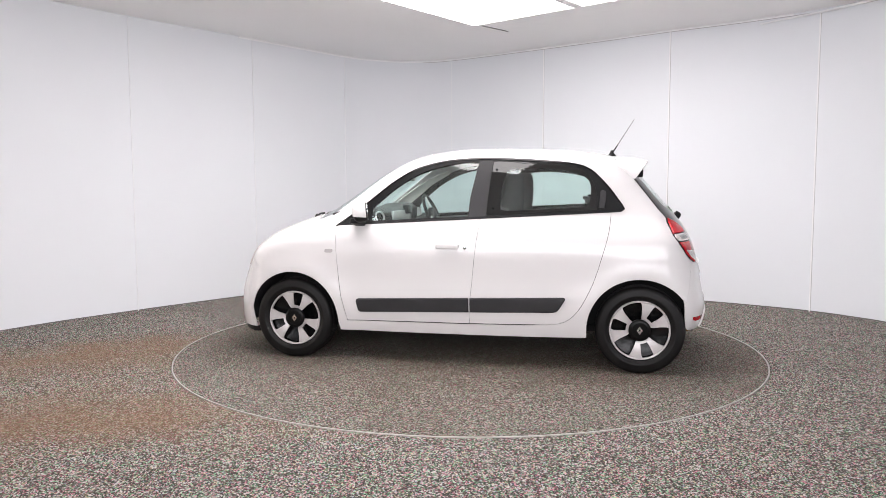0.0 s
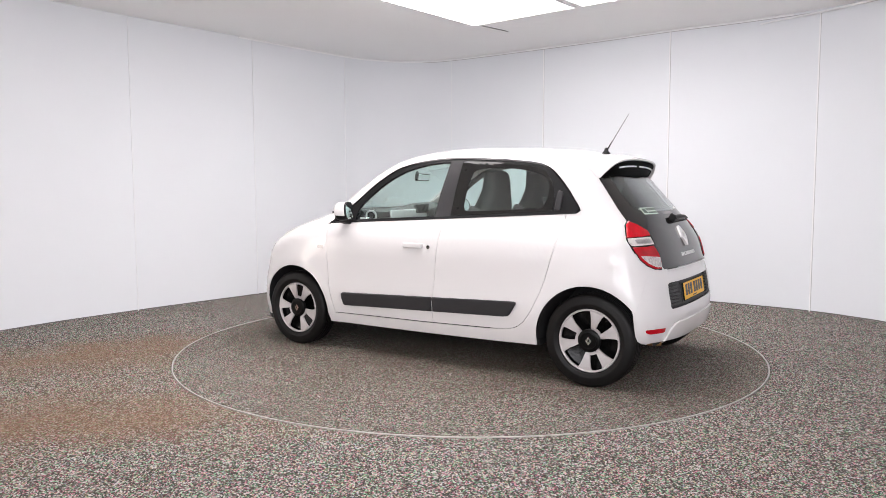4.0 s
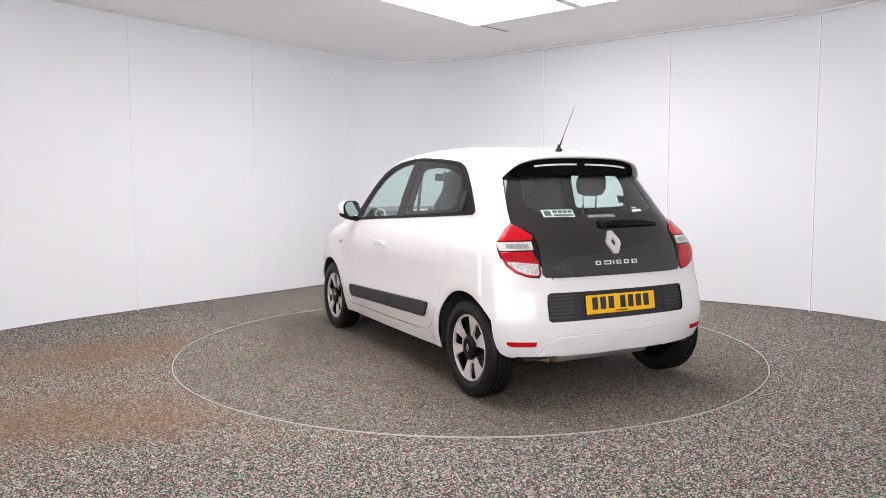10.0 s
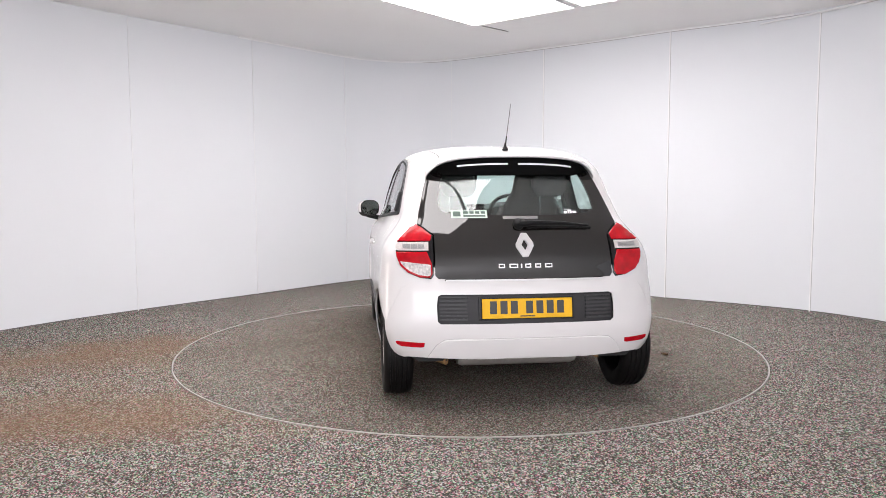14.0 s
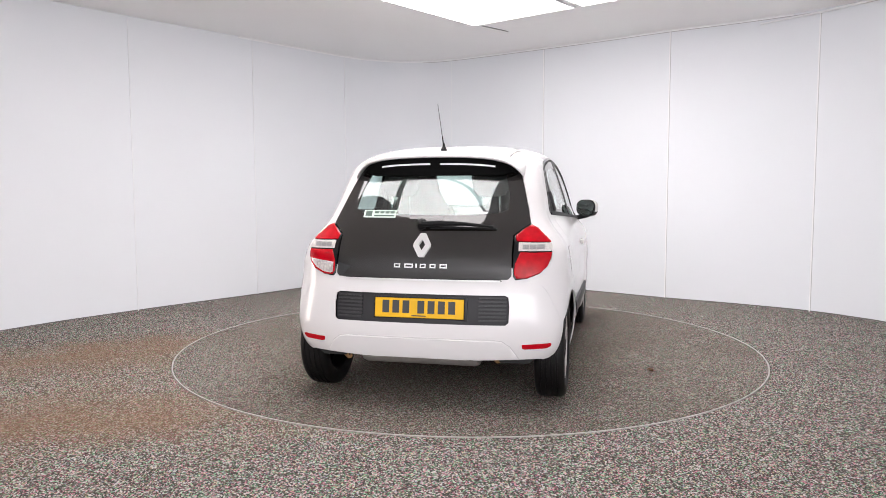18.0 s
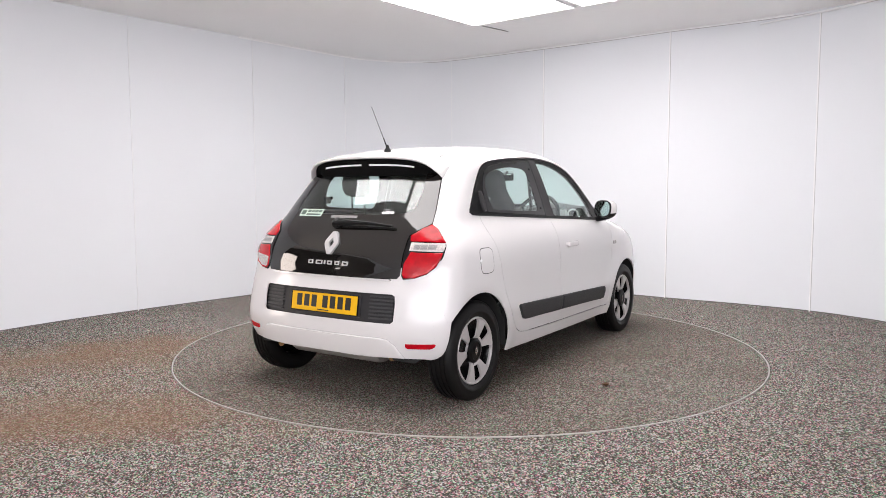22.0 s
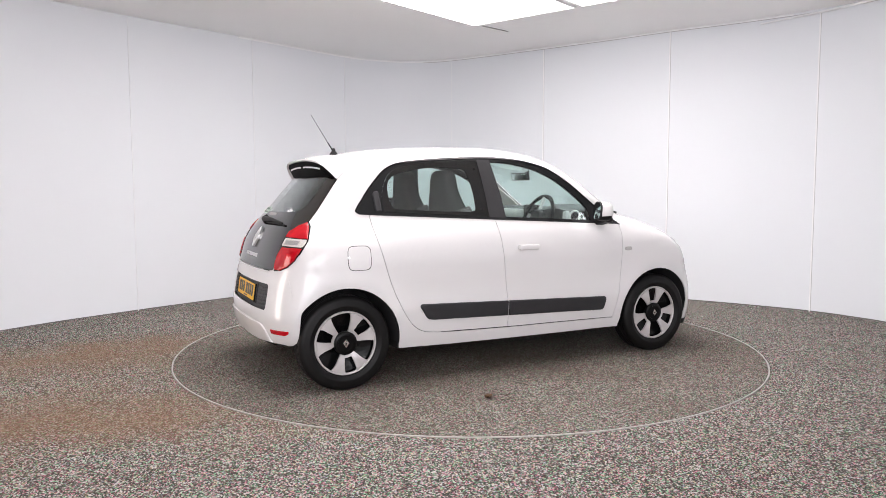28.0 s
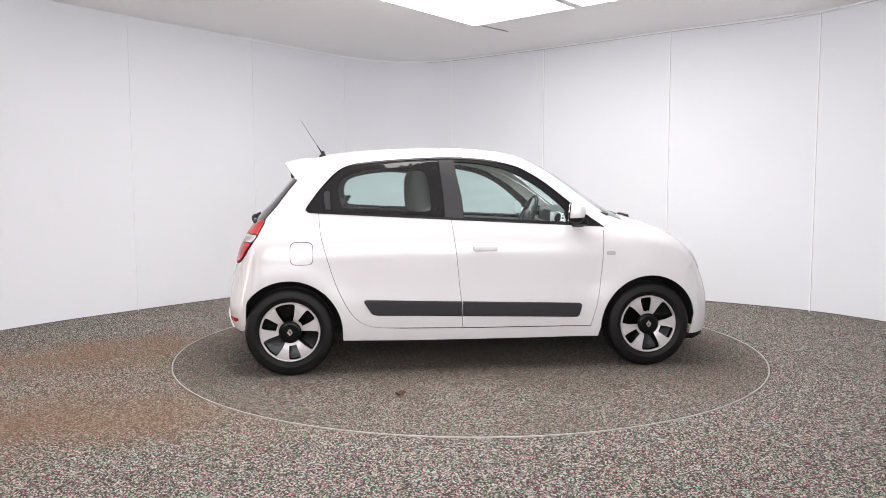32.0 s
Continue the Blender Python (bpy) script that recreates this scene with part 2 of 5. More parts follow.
def tube(pts, r0, r1=None, n=10):
    """A round rod along a line of points, capped."""
    r1 = r0 if r1 is None else r1
    bm = bmesh.new()
    pts = [Vector(p) for p in pts]
    rows = []
    for i, p in enumerate(pts):
        d = (pts[min(i + 1, len(pts) - 1)] - pts[max(i - 1, 0)]).normalized()
        a = d.orthogonal().normalized() if i == 0 else (rows_a - d * rows_a.dot(d)).normalized()
        rows_a = a
        b = d.cross(a)
        r = r0 + (r1 - r0) * i / max(1, len(pts) - 1)
        rows.append([bm.verts.new(p + (a * math.cos(2 * math.pi * k / n) + b * math.sin(2 * math.pi * k / n)) * r) for k in range(n)])
    for a, b in zip(rows, rows[1:]):
        for k in range(n):
            bm.faces.new((a[k], a[(k + 1) % n], b[(k + 1) % n], b[k]))
    bm.faces.new(rows[0][::-1])
    bm.faces.new(rows[-1])
    return bm


def spline(pts, n):
    """n points evenly along a smooth curve through pts."""
    P = np.array(pts, float)
    Q = np.vstack([2 * P[0] - P[1], P, 2 * P[-1] - P[-2]])
    out = []
    for i in range(1, len(Q) - 2):
        for t in np.linspace(0, 1, 24, endpoint=False):
            a, b, c, d = Q[i - 1], Q[i], Q[i + 1], Q[i + 2]
            out.append(0.5 * (2 * b + (c - a) * t + (2 * a - 5 * b + 4 * c - d) * t * t + (3 * b - a - 3 * c + d) * t ** 3))
    out = np.array(out + [P[-1]])
    s = np.concatenate([[0], np.cumsum(np.linalg.norm(np.diff(out[:, :2], axis=0), axis=1))])
    u = np.linspace(0, s[-1], n)
    return np.stack([np.interp(u, s, out[:, k]) for k in range(P.shape[1])], 1)


# ---- the room ----
def room():
    floor_bm = bmesh.new()
    n = 96
    inner = [floor_bm.verts.new(((RING + 0.009) * math.cos(2 * math.pi * i / n), (RING + 0.009) * math.sin(2 * math.pi * i / n), 0)) for i in range(n)]
    outer = [floor_bm.verts.new((9.5 * math.cos(2 * math.pi * i / n), 9.5 * math.sin(2 * math.pi * i / n) - 1.5, 0)) for i in range(n)]
    for i in range(n):
        floor_bm.faces.new((inner[i], inner[(i + 1) % n], outer[(i + 1) % n], outer[i]))
    under = bmesh.ops.extrude_face_region(floor_bm, geom=floor_bm.faces[:])
    for v in under["geom"]:
        if isinstance(v, bmesh.types.BMVert):
            v.co.z -= 0.05
    fl = link_mesh("floor", floor_bm, M_FLOOR, smooth=0)
    tagged(fl, "grey speckled carpet with brown stains round a turntable", "floor", kind="structure")
    base = link_mesh("turntable_pit", boxm(4.8, 4.8, 0.05, Matrix.Translation((0, 0, -0.12))), M_DARKGAP, smooth=0)
    tagged(base, "dark base under the turntable", "floor", kind="structure")
    ceil = link_mesh("ceiling", boxm(19, 19, 0.1, Matrix.Translation((0, -1.5, ROOM_H + 0.05))), M_CEIL, smooth=0)
    tagged(ceil, "off-white painted ceiling with set-in light panels", "ceiling", kind="structure")
    # the wall's line on the floor, round the booth, in boards 1.5 m wide
    line = spline([(-4.6, -7.6), (-5.3, -4.6), (-5.05, -1.6), (-4.152, 0.444), (-3.40, 1.60), (-2.51, 2.74), (-1.66, 3.86), (-1.25, 4.22), (-0.72, 4.38),
                   (-0.15, 4.20), (0.93, 3.48), (1.63, 2.98), (2.26, 2.50), (2.90, 2.08), (3.43, 1.66), (3.74, 1.27), (3.98, 0.75), (4.55, -1.2), (4.8, -4.0), (4.2, -7.6), (-0.2, -8.3), (-4.6, -7.6)], 2200)
    s = np.concatenate([[0], np.cumsum(np.linalg.norm(np.diff(line, axis=0), axis=1))])
    total = s[-1]
    at = lambda u: np.array([np.interp(u, s, line[:, 0]), np.interp(u, s, line[:, 1])])
    near = lambda x, y: s[np.argmin((line[:, 0] - x) ** 2 + (line[:, 1] - y) ** 2)]
    joints = [near(-3.42, 1.59), near(-2.51, 2.76), near(-1.636, 3.939), near(-0.2, 4.22), near(0.95, 3.45), near(2.261, 2.499), near(3.481, 1.629)]
    back = joints[0]
    while back - 1.5 > 0.4:
        back -= 1.5
        joints.insert(0, back)
    ahead = joints[-1]
    while ahead + 1.5 < total - 0.4:
        ahead += 1.5
        joints.append(ahead)
    joints = [0.0] + joints + [total]
    wall = new("wall_round")
    tagged(wall, "white glossy wall boards in a curved run round the booth", "wall", kind="structure")
    strips = new("wall_trim")
    tagged(strips, "thin white plastic strips over the wall joints", "trim", kind="structure")

    def sheet(u0, u1, z0, z1, front, thick, step=0.08):
        bm = bmesh.new()
        k = max(2, int((u1 - u0) / step) + 1)
        cols = []
        for u in np.linspace(u0, u1, k):
            p, d = at(u), at(min(u + 0.02, total)) - at(max(u - 0.02, 0))
            d /= np.linalg.norm(d)
            nn = np.array([d[1], -d[0]])       # into the room
            a, b = p + nn * front, p + nn * (front - thick)
            cols.append([bm.verts.new((*a, z0)), bm.verts.new((*a, z1)), bm.verts.new((*b, z1)), bm.verts.new((*b, z0))])
        for a, b in zip(cols, cols[1:]):
            for i in range(4):
                bm.faces.new((a[i], a[(i + 1) % 4], b[(i + 1) % 4], b[i]))
        bm.faces.new(cols[0])
        bm.faces.new(cols[-1][::-1])
        return bm
    # the car's way in, on the left, and an unseen back opening over a chest-high wall, added to shape the light
    doors = [(near(-5.28, -4.25), near(-4.90, -1.0)), (near(3.9, -7.75), near(-4.2, -7.75))]
    head, sill = 2.93, 1.25
    for i, (a, b) in enumerate(zip(joints, joints[1:])):
        cut = [(u0, u1) for u0, u1 in doors if a < u1 and b > u0]
        if cut:
            (u0, u1), = cut
            part("board", sheet(a + 0.002, b - 0.002, head, ROOM_H, 0.0, 0.04), M_WALL, wall, smooth=30)
            if u0 == doors[1][0]:
                part("board", sheet(max(a, u0) + 0.002, min(b, u1) - 0.002, 0.0, sill, 0.0, 0.04), M_WALL, wall, smooth=30)
            if a < u0:
                part("board", sheet(a + 0.002, u0, 0.0, head, 0.0, 0.04), M_WALL, wall, smooth=30)
            if b > u1:
                part("board", sheet(u1, b - 0.002, 0.0, head, 0.0, 0.04), M_WALL, wall, smooth=30)
            continue
        part("board", sheet(a + 0.002, b - 0.002, 0.0, ROOM_H, 0.0015 * (i % 2), 0.04), M_WALL, wall, smooth=30)
        part("floor_joint", sheet(a, b, 0.0, 0.010, 0.004, 0.004), M_BASEGAP, strips, smooth=30)
        if i:
            if at(a)[0] > 0.5 and at(a)[1] > 0:
                part("joint_gap", sheet(a + 0.007, a + 0.0110, 0.0, ROOM_H - 0.03, 0.003, 0.004, 0.01), M_WALLGAP, strips, smooth=30)
            part("joint_strip", sheet(a - 0.006, a + 0.006, 0.0, ROOM_H - 0.03, 0.007, 0.009, 0.01), M_STRIP if at(a)[0] > 0.5 else M_WALLSTRIP, strips, smooth=30)
    part("cornice_strip", sheet(near(-2.6, 2.6), near(3.3, 1.8), ROOM_H - 0.022, ROOM_H - 0.002, 0.012, 0.012), M_STRIP, strips, smooth=30)
    part("cornice_gap", sheet(near(-0.6, 4.36), near(4.2, 0.2), ROOM_H - 0.029, ROOM_H - 0.023, 0.004, 0.005), M_WALLGAP, strips, smooth=30)
    # fill light added at the unseen back opening, and daylight through a door in the hall beside the booth
    p, q = at(doors[1][0]), at(doors[1][1])
    mid, wide = (p + q) / 2, float(np.linalg.norm(q - p))
    hall_door = (-5.75, -1.30, 1.15)
    for eye, to, sx, sy, power, tint in (((mid[0], mid[1] - 0.02, (head + sill) / 2), (mid[0], 0, (head + sill) / 2), wide, head - sill - 0.04, FILL_DAYLIGHT[1], (0.95, 0.97, 1.0)),
                                         (hall_door, (0, -1.30, 1.15), 0.84, 2.2, FILL_DAYLIGHT[0], (1.0, 0.90, 0.80))):
        day = bpy.data.lights.new("fill_and_daylight", "AREA")
        day.shape, day.size, day.size_y, day.energy, day.color = "RECTANGLE", sx, sy, power, tint
        new("fill_and_daylight", day).matrix_basis = look(eye, to)
    hall = new("wall_hall")
    tagged(hall, "dark clad walls of the hall outside the booth", "wall", kind="structure")
    for sx, sy, px, py, z0, z1 in ((0.1, 1.1, -5.82, -2.30, 0, 3.0), (0.1, 1.6, -5.82, -0.06, 0, 3.0), (0.1, 0.88, -5.82, -1.30, 2.3, 3.0), (0.1, 7.4, -9.6, -4.5, 0, 3.0), (3.7, 0.1, -7.7, -0.9, 0, 3.0), (4.4, 0.1, -7.4, -7.6, 0, 3.0)):
        part("hall_wall", boxm(sx, sy, z1 - z0, Matrix.Translation((px, py, (z0 + z1) / 2))), M_HALL, hall, smooth=0)
    for px, py in ((-6.9, -2.7), (-7.2, -4.0), (-8.3, -3.2)):
        batten = new("batten_lamp")
        part("housing", boxm(0.09, 1.2, 0.05, Matrix.Translation((0, 0, 0.055)), 0.01), M_FRAME, batten, "white metal housing")
        part("tube", boxm(0.05, 1.16, 0.035, Matrix.Translation((0, 0, 0.012)), 0.01), M_BATTEN, batten, "glowing lamp tube")
        batten.matrix_basis = pose(px, py, ROOM_H - 0.08)
        tagged(batten, "white batten lamp with a glowing tube on the hall ceiling", "lamp", "hall lamps")
    # a length of strip hanging loose from the ceiling
    a, b = at(near(3.05, 1.95)), at(near(4.05, 0.55))
    pts = [(a[0] - 0.05, a[1] - 0.05, ROOM_H - 0.078)]
    for k in range(1, 9):
        p = at(near(3.05, 1.95) + (near(4.05, 0.55) - near(3.05, 1.95)) * k / 8)
        pts.append((p[0] - 0.05, p[1] - 0.04, ROOM_H - 0.012 - 0.058 * (1 - k / 8) ** 1.5))
    loose = link_mesh("loose_strip", tube(pts, 0.007, 0.016), M_STRIP)
    tagged(loose, "white plastic strip sagging loose below the ceiling edge", "trim strip")
    slot = link_mesh("ceiling_slot", boxm(0.42, 0.008, 0.006, Matrix.Translation((0.315, 2.352, ROOM_H - 0.003)) @ pose(0, 0, 0, 0, 0, 45.6)), M_SLOT)
    tagged(slot, "short dark slot in the ceiling beside a light panel", "slot", kind="structure")
    # light panels, 1.2 x 0.6 m, in a grid turned to the room
    ux, vx = Vector((0.79, -0.613, 0)), Vector((-0.613, -0.79, 0))
    corner = Vector((0.076, 2.150, ROOM_H))
    first = None
    ang = math.degrees(math.atan2(ux.y, ux.x))
    for i in range(2):
        for j in range(6):
            c = corner + ux * (0.615 + i * 1.30) + vx * (0.31 + j * (0.618, 0.640)[i])
            if first is None:
                lamp = new("ceiling_light")
                bm = boxm(1.2, 0.6, 0.008, Matrix.Translation((0, 0, -0.010)))
                part("diffuser", bm, M_PANEL, lamp, "bright white diffuser", smooth=0)
                fr = bmesh.new()
                for sx, sy, px, py in ((1.232, 0.016, 0, 0.308), (1.232, 0.016, 0, -0.308), (0.016, 0.6, 0.608, 0), (0.016, 0.6, -0.608, 0)):
                    box(fr, sx, sy, 0.018, Matrix.Translation((px, py, -0.009)))
                part("frame", fr, M_FRAME, lamp, "white metal frame", smooth=0)
                tagged(lamp, "square-edged white LED light panel set in the ceiling", "light panel", "ceiling light panels")
                lamp.matrix_basis = pose(*c, 0, 0, ang)
                first = lamp
            else:
                copy_thing(first, pose(*c, 0, 0, ang))


def turntable():
    t = new("turntable")
    tagged(t, "round motor turntable covered in worn speckled carpet", "turntable")
    n = 128
    bm = bmesh.new()
    bm.faces.new([bm.verts.new(((RING - 0.007) * math.cos(2 * math.pi * i / n), (RING - 0.007) * math.sin(2 * math.pi * i / n), 0)) for i in range(n)])
    bm.normal_update()
    bmesh.ops.solidify(bm, geom=bm.faces[:], thickness=0.04)
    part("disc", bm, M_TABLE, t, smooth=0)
    ring = bmesh.new()
    rows = []
    for r, z in ((RING - 0.0045, -0.03), (RING - 0.0045, 0.003), (RING + 0.0045, 0.003), (RING + 0.0045, -0.03)):
        rows.append([ring.verts.new((r * math.cos(2 * math.pi * i / n), r * math.sin(2 * math.pi * i / n), z)) for i in range(n)])
    for a, b in zip(rows, rows[1:] + rows[:1]):
        for i in range(n):
            ring.faces.new((a[i], a[(i + 1) % n], b[(i + 1) % n], b[i]))
    part("edge_ring", ring, M_RING, t, "thin worn metal edge")
    return t


room()
TABLE = turntable()


# ---- the car: one closed surface, from which every panel is cut ----
# Side view of the middle line, nose to tail: x forward, z up, and the depth over which the section rounds off.
MIDLINE = spline([(1.862, 0.17, 0.42), (1.872, 0.29, 0.42), (1.861, 0.45, 0.42), (1.828, 0.58, 0.40), (1.772, 0.70, 0.36), (1.708, 0.80, 0.30), (1.63, 0.872, 0.24),
                  (1.50, 0.955, 0.21), (1.32, 1.025, 0.20), (1.15, 1.080, 0.20), (1.03, 1.140, 0.21), (0.88, 1.243, 0.21), (0.70, 1.364, 0.19), (0.54, 1.450, 0.16), (0.37, 1.512, 0.14),
                  (0.12, 1.551, 0.13), (-0.16, 1.562, 0.13), (-0.52, 1.554, 0.13), (-0.86, 1.530, 0.13), (-1.04, 1.500, 0.14), (-1.13, 1.462, 0.16),
                  (-1.245, 1.365, 0.20), (-1.400, 1.190, 0.23), (-1.535, 1.030, 0.25), (-1.613, 0.90, 0.27), (-1.655, 0.77, 0.29), (-1.69, 0.66, 0.30), (-1.715, 0.52, 0.30),
                  (-1.722, 0.42, 0.30), (-1.705, 0.32, 0.30), (-1.67, 0.24, 0.30), (-1.62, 0.18, 0.30)], 220)
EXPO = 2.7


def flank():
    """Half width against height, with its corners eased."""
    zz = np.arange(0.0, 1.75, 0.002)
    ww = np.interp(zz, [0.10, 0.20, 0.28, 0.36, 0.48, 0.60, 0.70, 0.80, 0.90, 0.96, 1.00, 1.05, 1.10, 1.20, 1.35, 1.47, 1.60],
                   [0.755, 0.775, 0.800, 0.815, 0.826, 0.821, 0.824, 0.827, 0.815, 0.797, 0.775, 0.748, 0.728, 0.700, 0.652, 0.605, 0.55])
    k = np.exp(-(np.arange(-20, 21) * 0.002 / 0.016) ** 2 / 2)
    k /= k.sum()
    return zz, np.convolve(np.pad(ww, 20, mode="edge"), k, mode="valid")


FLANK = flank()


def half_width(x, z):
    """Half the car's width where the section has rounded out, tumblehome and plan taper included."""
    w = np.interp(z, FLANK[0], FLANK[1])
    up = np.clip((z - 0.86) / 0.22, 0, 1)
    up = up * up * (3 - 2 * up)
    f, r = np.clip((x - 1.0) / 0.86, 0, 1), np.clip((-1.0 - x) / 0.72, 0, 1)
    low = 1 - 0.10 * f ** 2 - 0.030 * r ** 2
    f, r = np.clip((x - 0.15) / 0.9, 0, 1), np.clip((-0.45 - x) / 0.75, 0, 1)
    high = 1 - 0.07 * f ** 2 - 0.062 * r ** 2
    # soft flares over the wheels
    fl = 0
    for cx in (1.247, -1.247):
        d = np.hypot(x - cx, z - 0.293)
        fl = fl + 0.016 * np.exp(-((d - 0.37) / 0.10) ** 2)
    return w * (low * (1 - up) + high * up) + fl


def side(x, z):
    """The surface's y at a point of the side view; below nought outside the outline."""
    x, z = np.atleast_1d(np.asarray(x, float)), np.atleast_1d(np.asarray(z, float))
    a, b = MIDLINE[:-1], MIDLINE[1:]
    ab = b[:, :2] - a[:, :2]
    px, pz = x[:, None] - a[None, :, 0], z[:, None] - a[None, :, 1]
    t = np.clip((px * ab[:, 0] + pz * ab[:, 1]) / (ab ** 2).sum(1), 0, 1)
    dx, dz = px - t * ab[:, 0], pz - t * ab[:, 1]
    d2 = dx * dx + dz * dz
    j = d2.argmin(1)
    k = np.arange(len(x))
    d = np.sqrt(d2[k, j])
    outside = ab[j, 0] * dz[k, j] - ab[j, 1] * dx[k, j] < 0
    r = a[j, 2] + (b[j, 2] - a[j, 2]) * t[k, j]
    q = (1 - (1 - np.minimum(d / r, 1)) ** EXPO) ** (1 / EXPO)
    y = half_width(x, z) * q
    return np.where(outside, -d, y)


def solve(fixed, y, lo, hi, along):
    """The x (along 'x') or z (along 'z') between lo, outside, and hi, inside, at which the surface has that y."""
    y = np.abs(np.atleast_1d(np.asarray(y, float)))
    fixed = np.broadcast_to(np.asarray(fixed, float), y.shape)
    lo, hi = np.broadcast_to(np.asarray(lo, float), y.shape).copy(), np.broadcast_to(np.asarray(hi, float), y.shape).copy()
    for _ in range(22):
        mid = (lo + hi) / 2
        s = side(mid, fixed) if along == "x" else side(fixed, mid)
        more = s > y
        hi = np.where(more, mid, hi)
        lo = np.where(more, lo, mid)
    return (lo + hi) / 2


def rear_x(y, z): return solve(z, y, -1.85, -0.80, "x")
def nose_x(y, z): return solve(z, y, 1.98, 0.75, "x")
def top_z(x, y): return solve(x, y, 1.70, np.where(np.asarray(x, float) > 1.2, 0.60, 0.88), "z")


def inset(loop, g):
    """A loop drawn in by g all round."""
    P = np.array(loop, float)
    area = 0.5 * np.sum(P[:, 0] * np.roll(P[:, 1], -1) - np.roll(P[:, 0], -1) * P[:, 1])
    sgn = 1 if area > 0 else -1
    e1, e2 = P - np.roll(P, 1, 0), np.roll(P, -1, 0) - P
    n1 = np.stack([-e1[:, 1], e1[:, 0]], 1) / (np.linalg.norm(e1, axis=1)[:, None] + 1e-9) * sgn
    n2 = np.stack([-e2[:, 1], e2[:, 0]], 1) / (np.linalg.norm(e2, axis=1)[:, None] + 1e-9) * sgn
    m = n1 + n2
    m /= np.maximum(0.6, (1 + (n1 * n2).sum(1)))[:, None]
    return (P + m * g).tolist()


def clean(loop):
    out = []
    for p in loop:
        p = (float(p[0]), float(p[1]))
        if not out or math.dist(p, out[-1]) > 0.0015:
            out.append(p)
    if math.dist(out[0], out[-1]) < 0.0015:
        out.pop()
    return out


def flat(loops, step):
    """A flat sheet in (a, b), holes and all, cut into small cells."""
    bm = bmesh.new()
    es = []
    for lp in loops:
        vs = [bm.verts.new((p[0], p[1], 0)) for p in clean(lp)]
        es += [bm.edges.new((vs[i], vs[(i + 1) % len(vs)])) for i in range(len(vs))]
    bmesh.ops.triangle_fill(bm, edges=es, use_beauty=True, use_dissolve=False)
    P = np.array([v.co[:2] for v in bm.verts])
    lo, hi = P.min(0), P.max(0)
    for ax in (0, 1):
        no = (1, 0, 0) if ax == 0 else (0, 1, 0)
        k0, k1 = math.ceil(lo[ax] / step), math.floor(hi[ax] / step)
        for k in range(k0, k1 + 1):
            c = k * step + 0.00037
            bmesh.ops.bisect_plane(bm, geom=bm.verts[:] + bm.edges[:] + bm.faces[:], plane_co=(c, c, 0), plane_no=no, dist=1e-5)
    return bm


def skin(loops, how, flip=1, lift=0.0, thick=0.008, step=0.05, bevel=0.0):
    """A panel of the car's surface. how: 'side' loops in (x, z); 'rear', 'nose' in (y, z); 'top' in (x, y). flip -1: the right-hand side.
    lift: how far it stands proud; thick: how far it goes inward from there."""
    sh = flat(loops[:1] + [inset(loops[0], bevel)] if bevel else loops, step)
    if bevel:
        rim = flat([inset(loops[0], bevel)], step)
        tmp = bpy.data.meshes.new("sheet")
        rim.to_mesh(tmp)
        rim.free()
        sh.from_mesh(tmp)
        bpy.data.meshes.remove(tmp)
        bmesh.ops.remove_doubles(sh, verts=sh.verts[:], dist=2e-5)
    P = np.array([v.co[:] for v in sh.verts])
    eps = 0.004

    def place(a, b):
        if how == "side":
            return np.stack([a, np.maximum(side(a, b), 0) * flip, b], 1)
        if how == "rear":
            return np.stack([rear_x(a, b), a, b], 1)
        if how == "nose":
            return np.stack([nose_x(a, b), a, b], 1)
        return np.stack([a, b, top_z(a, b)], 1)
    X = place(P[:, 0], P[:, 1])
    if how == "side":
        # true normal by the surface's slope
        a, b = P[:, 0], P[:, 1]
        y0 = side(a, b)
        gx = (side(a + eps, b) - side(a - eps, b)) / (2 * eps)
        gz = (side(a, b + eps) - side(a, b - eps)) / (2 * eps)
        N = np.stack([-gx, np.ones_like(gx) * 1.0, -gz], 1)
        N[:, 1] *= flip
    elif how in ("rear", "nose"):
        a, b = P[:, 0], P[:, 1]
        f = rear_x if how == "rear" else nose_x
        gy, gz = (f(a + eps, b) - f(a - eps, b)) / (2 * eps), (f(a, b + eps) - f(a, b - eps)) / (2 * eps)
        sg = -1 if how == "rear" else 1
        N = np.stack([np.ones_like(gy) * sg, -gy * sg, -gz * sg], 1)
    else:
        a, b = P[:, 0], P[:, 1]
        gx, gy = (top_z(a + eps, b) - top_z(a - eps, b)) / (2 * eps), (top_z(a, b + eps) - top_z(a, b - eps)) / (2 * eps)
        N = np.stack([-gx, -gy, np.ones_like(gx)], 1)
    N /= np.linalg.norm(N, axis=1)[:, None]
    out = bmesh.new()
    lay = None if bevel else out.verts.layers.float_vector.new("true_normal")
    low = np.array([bevel * 0.7 if bevel and v.is_boundary else 0.0 for v in sh.verts])
    A = [out.verts.new(p) for p in X + N * (lift - low)[:, None]]
    B = [out.verts.new(p) for p in X + N * (lift - thick)] if thick else None
    sh.verts.ensure_lookup_table()
    sh.verts.index_update()
    for f in sh.faces:
        ix = [v.index for v in f.verts]
        out.faces.new([A[i] for i in ix])
        if B:
            out.faces.new([B[i] for i in ix[::-1]])
    if B:
        for e in sh.edges:
            if len(e.link_faces) == 1:
                i, j = e.verts[0].index, e.verts[1].index
                out.faces.new((A[i], A[j], B[j], B[i]))
    if lay:
        for row in (A, B or []):
            for v, nn in zip(row, N):
                v[lay] = Vector(nn)
    sh.free()
    return out


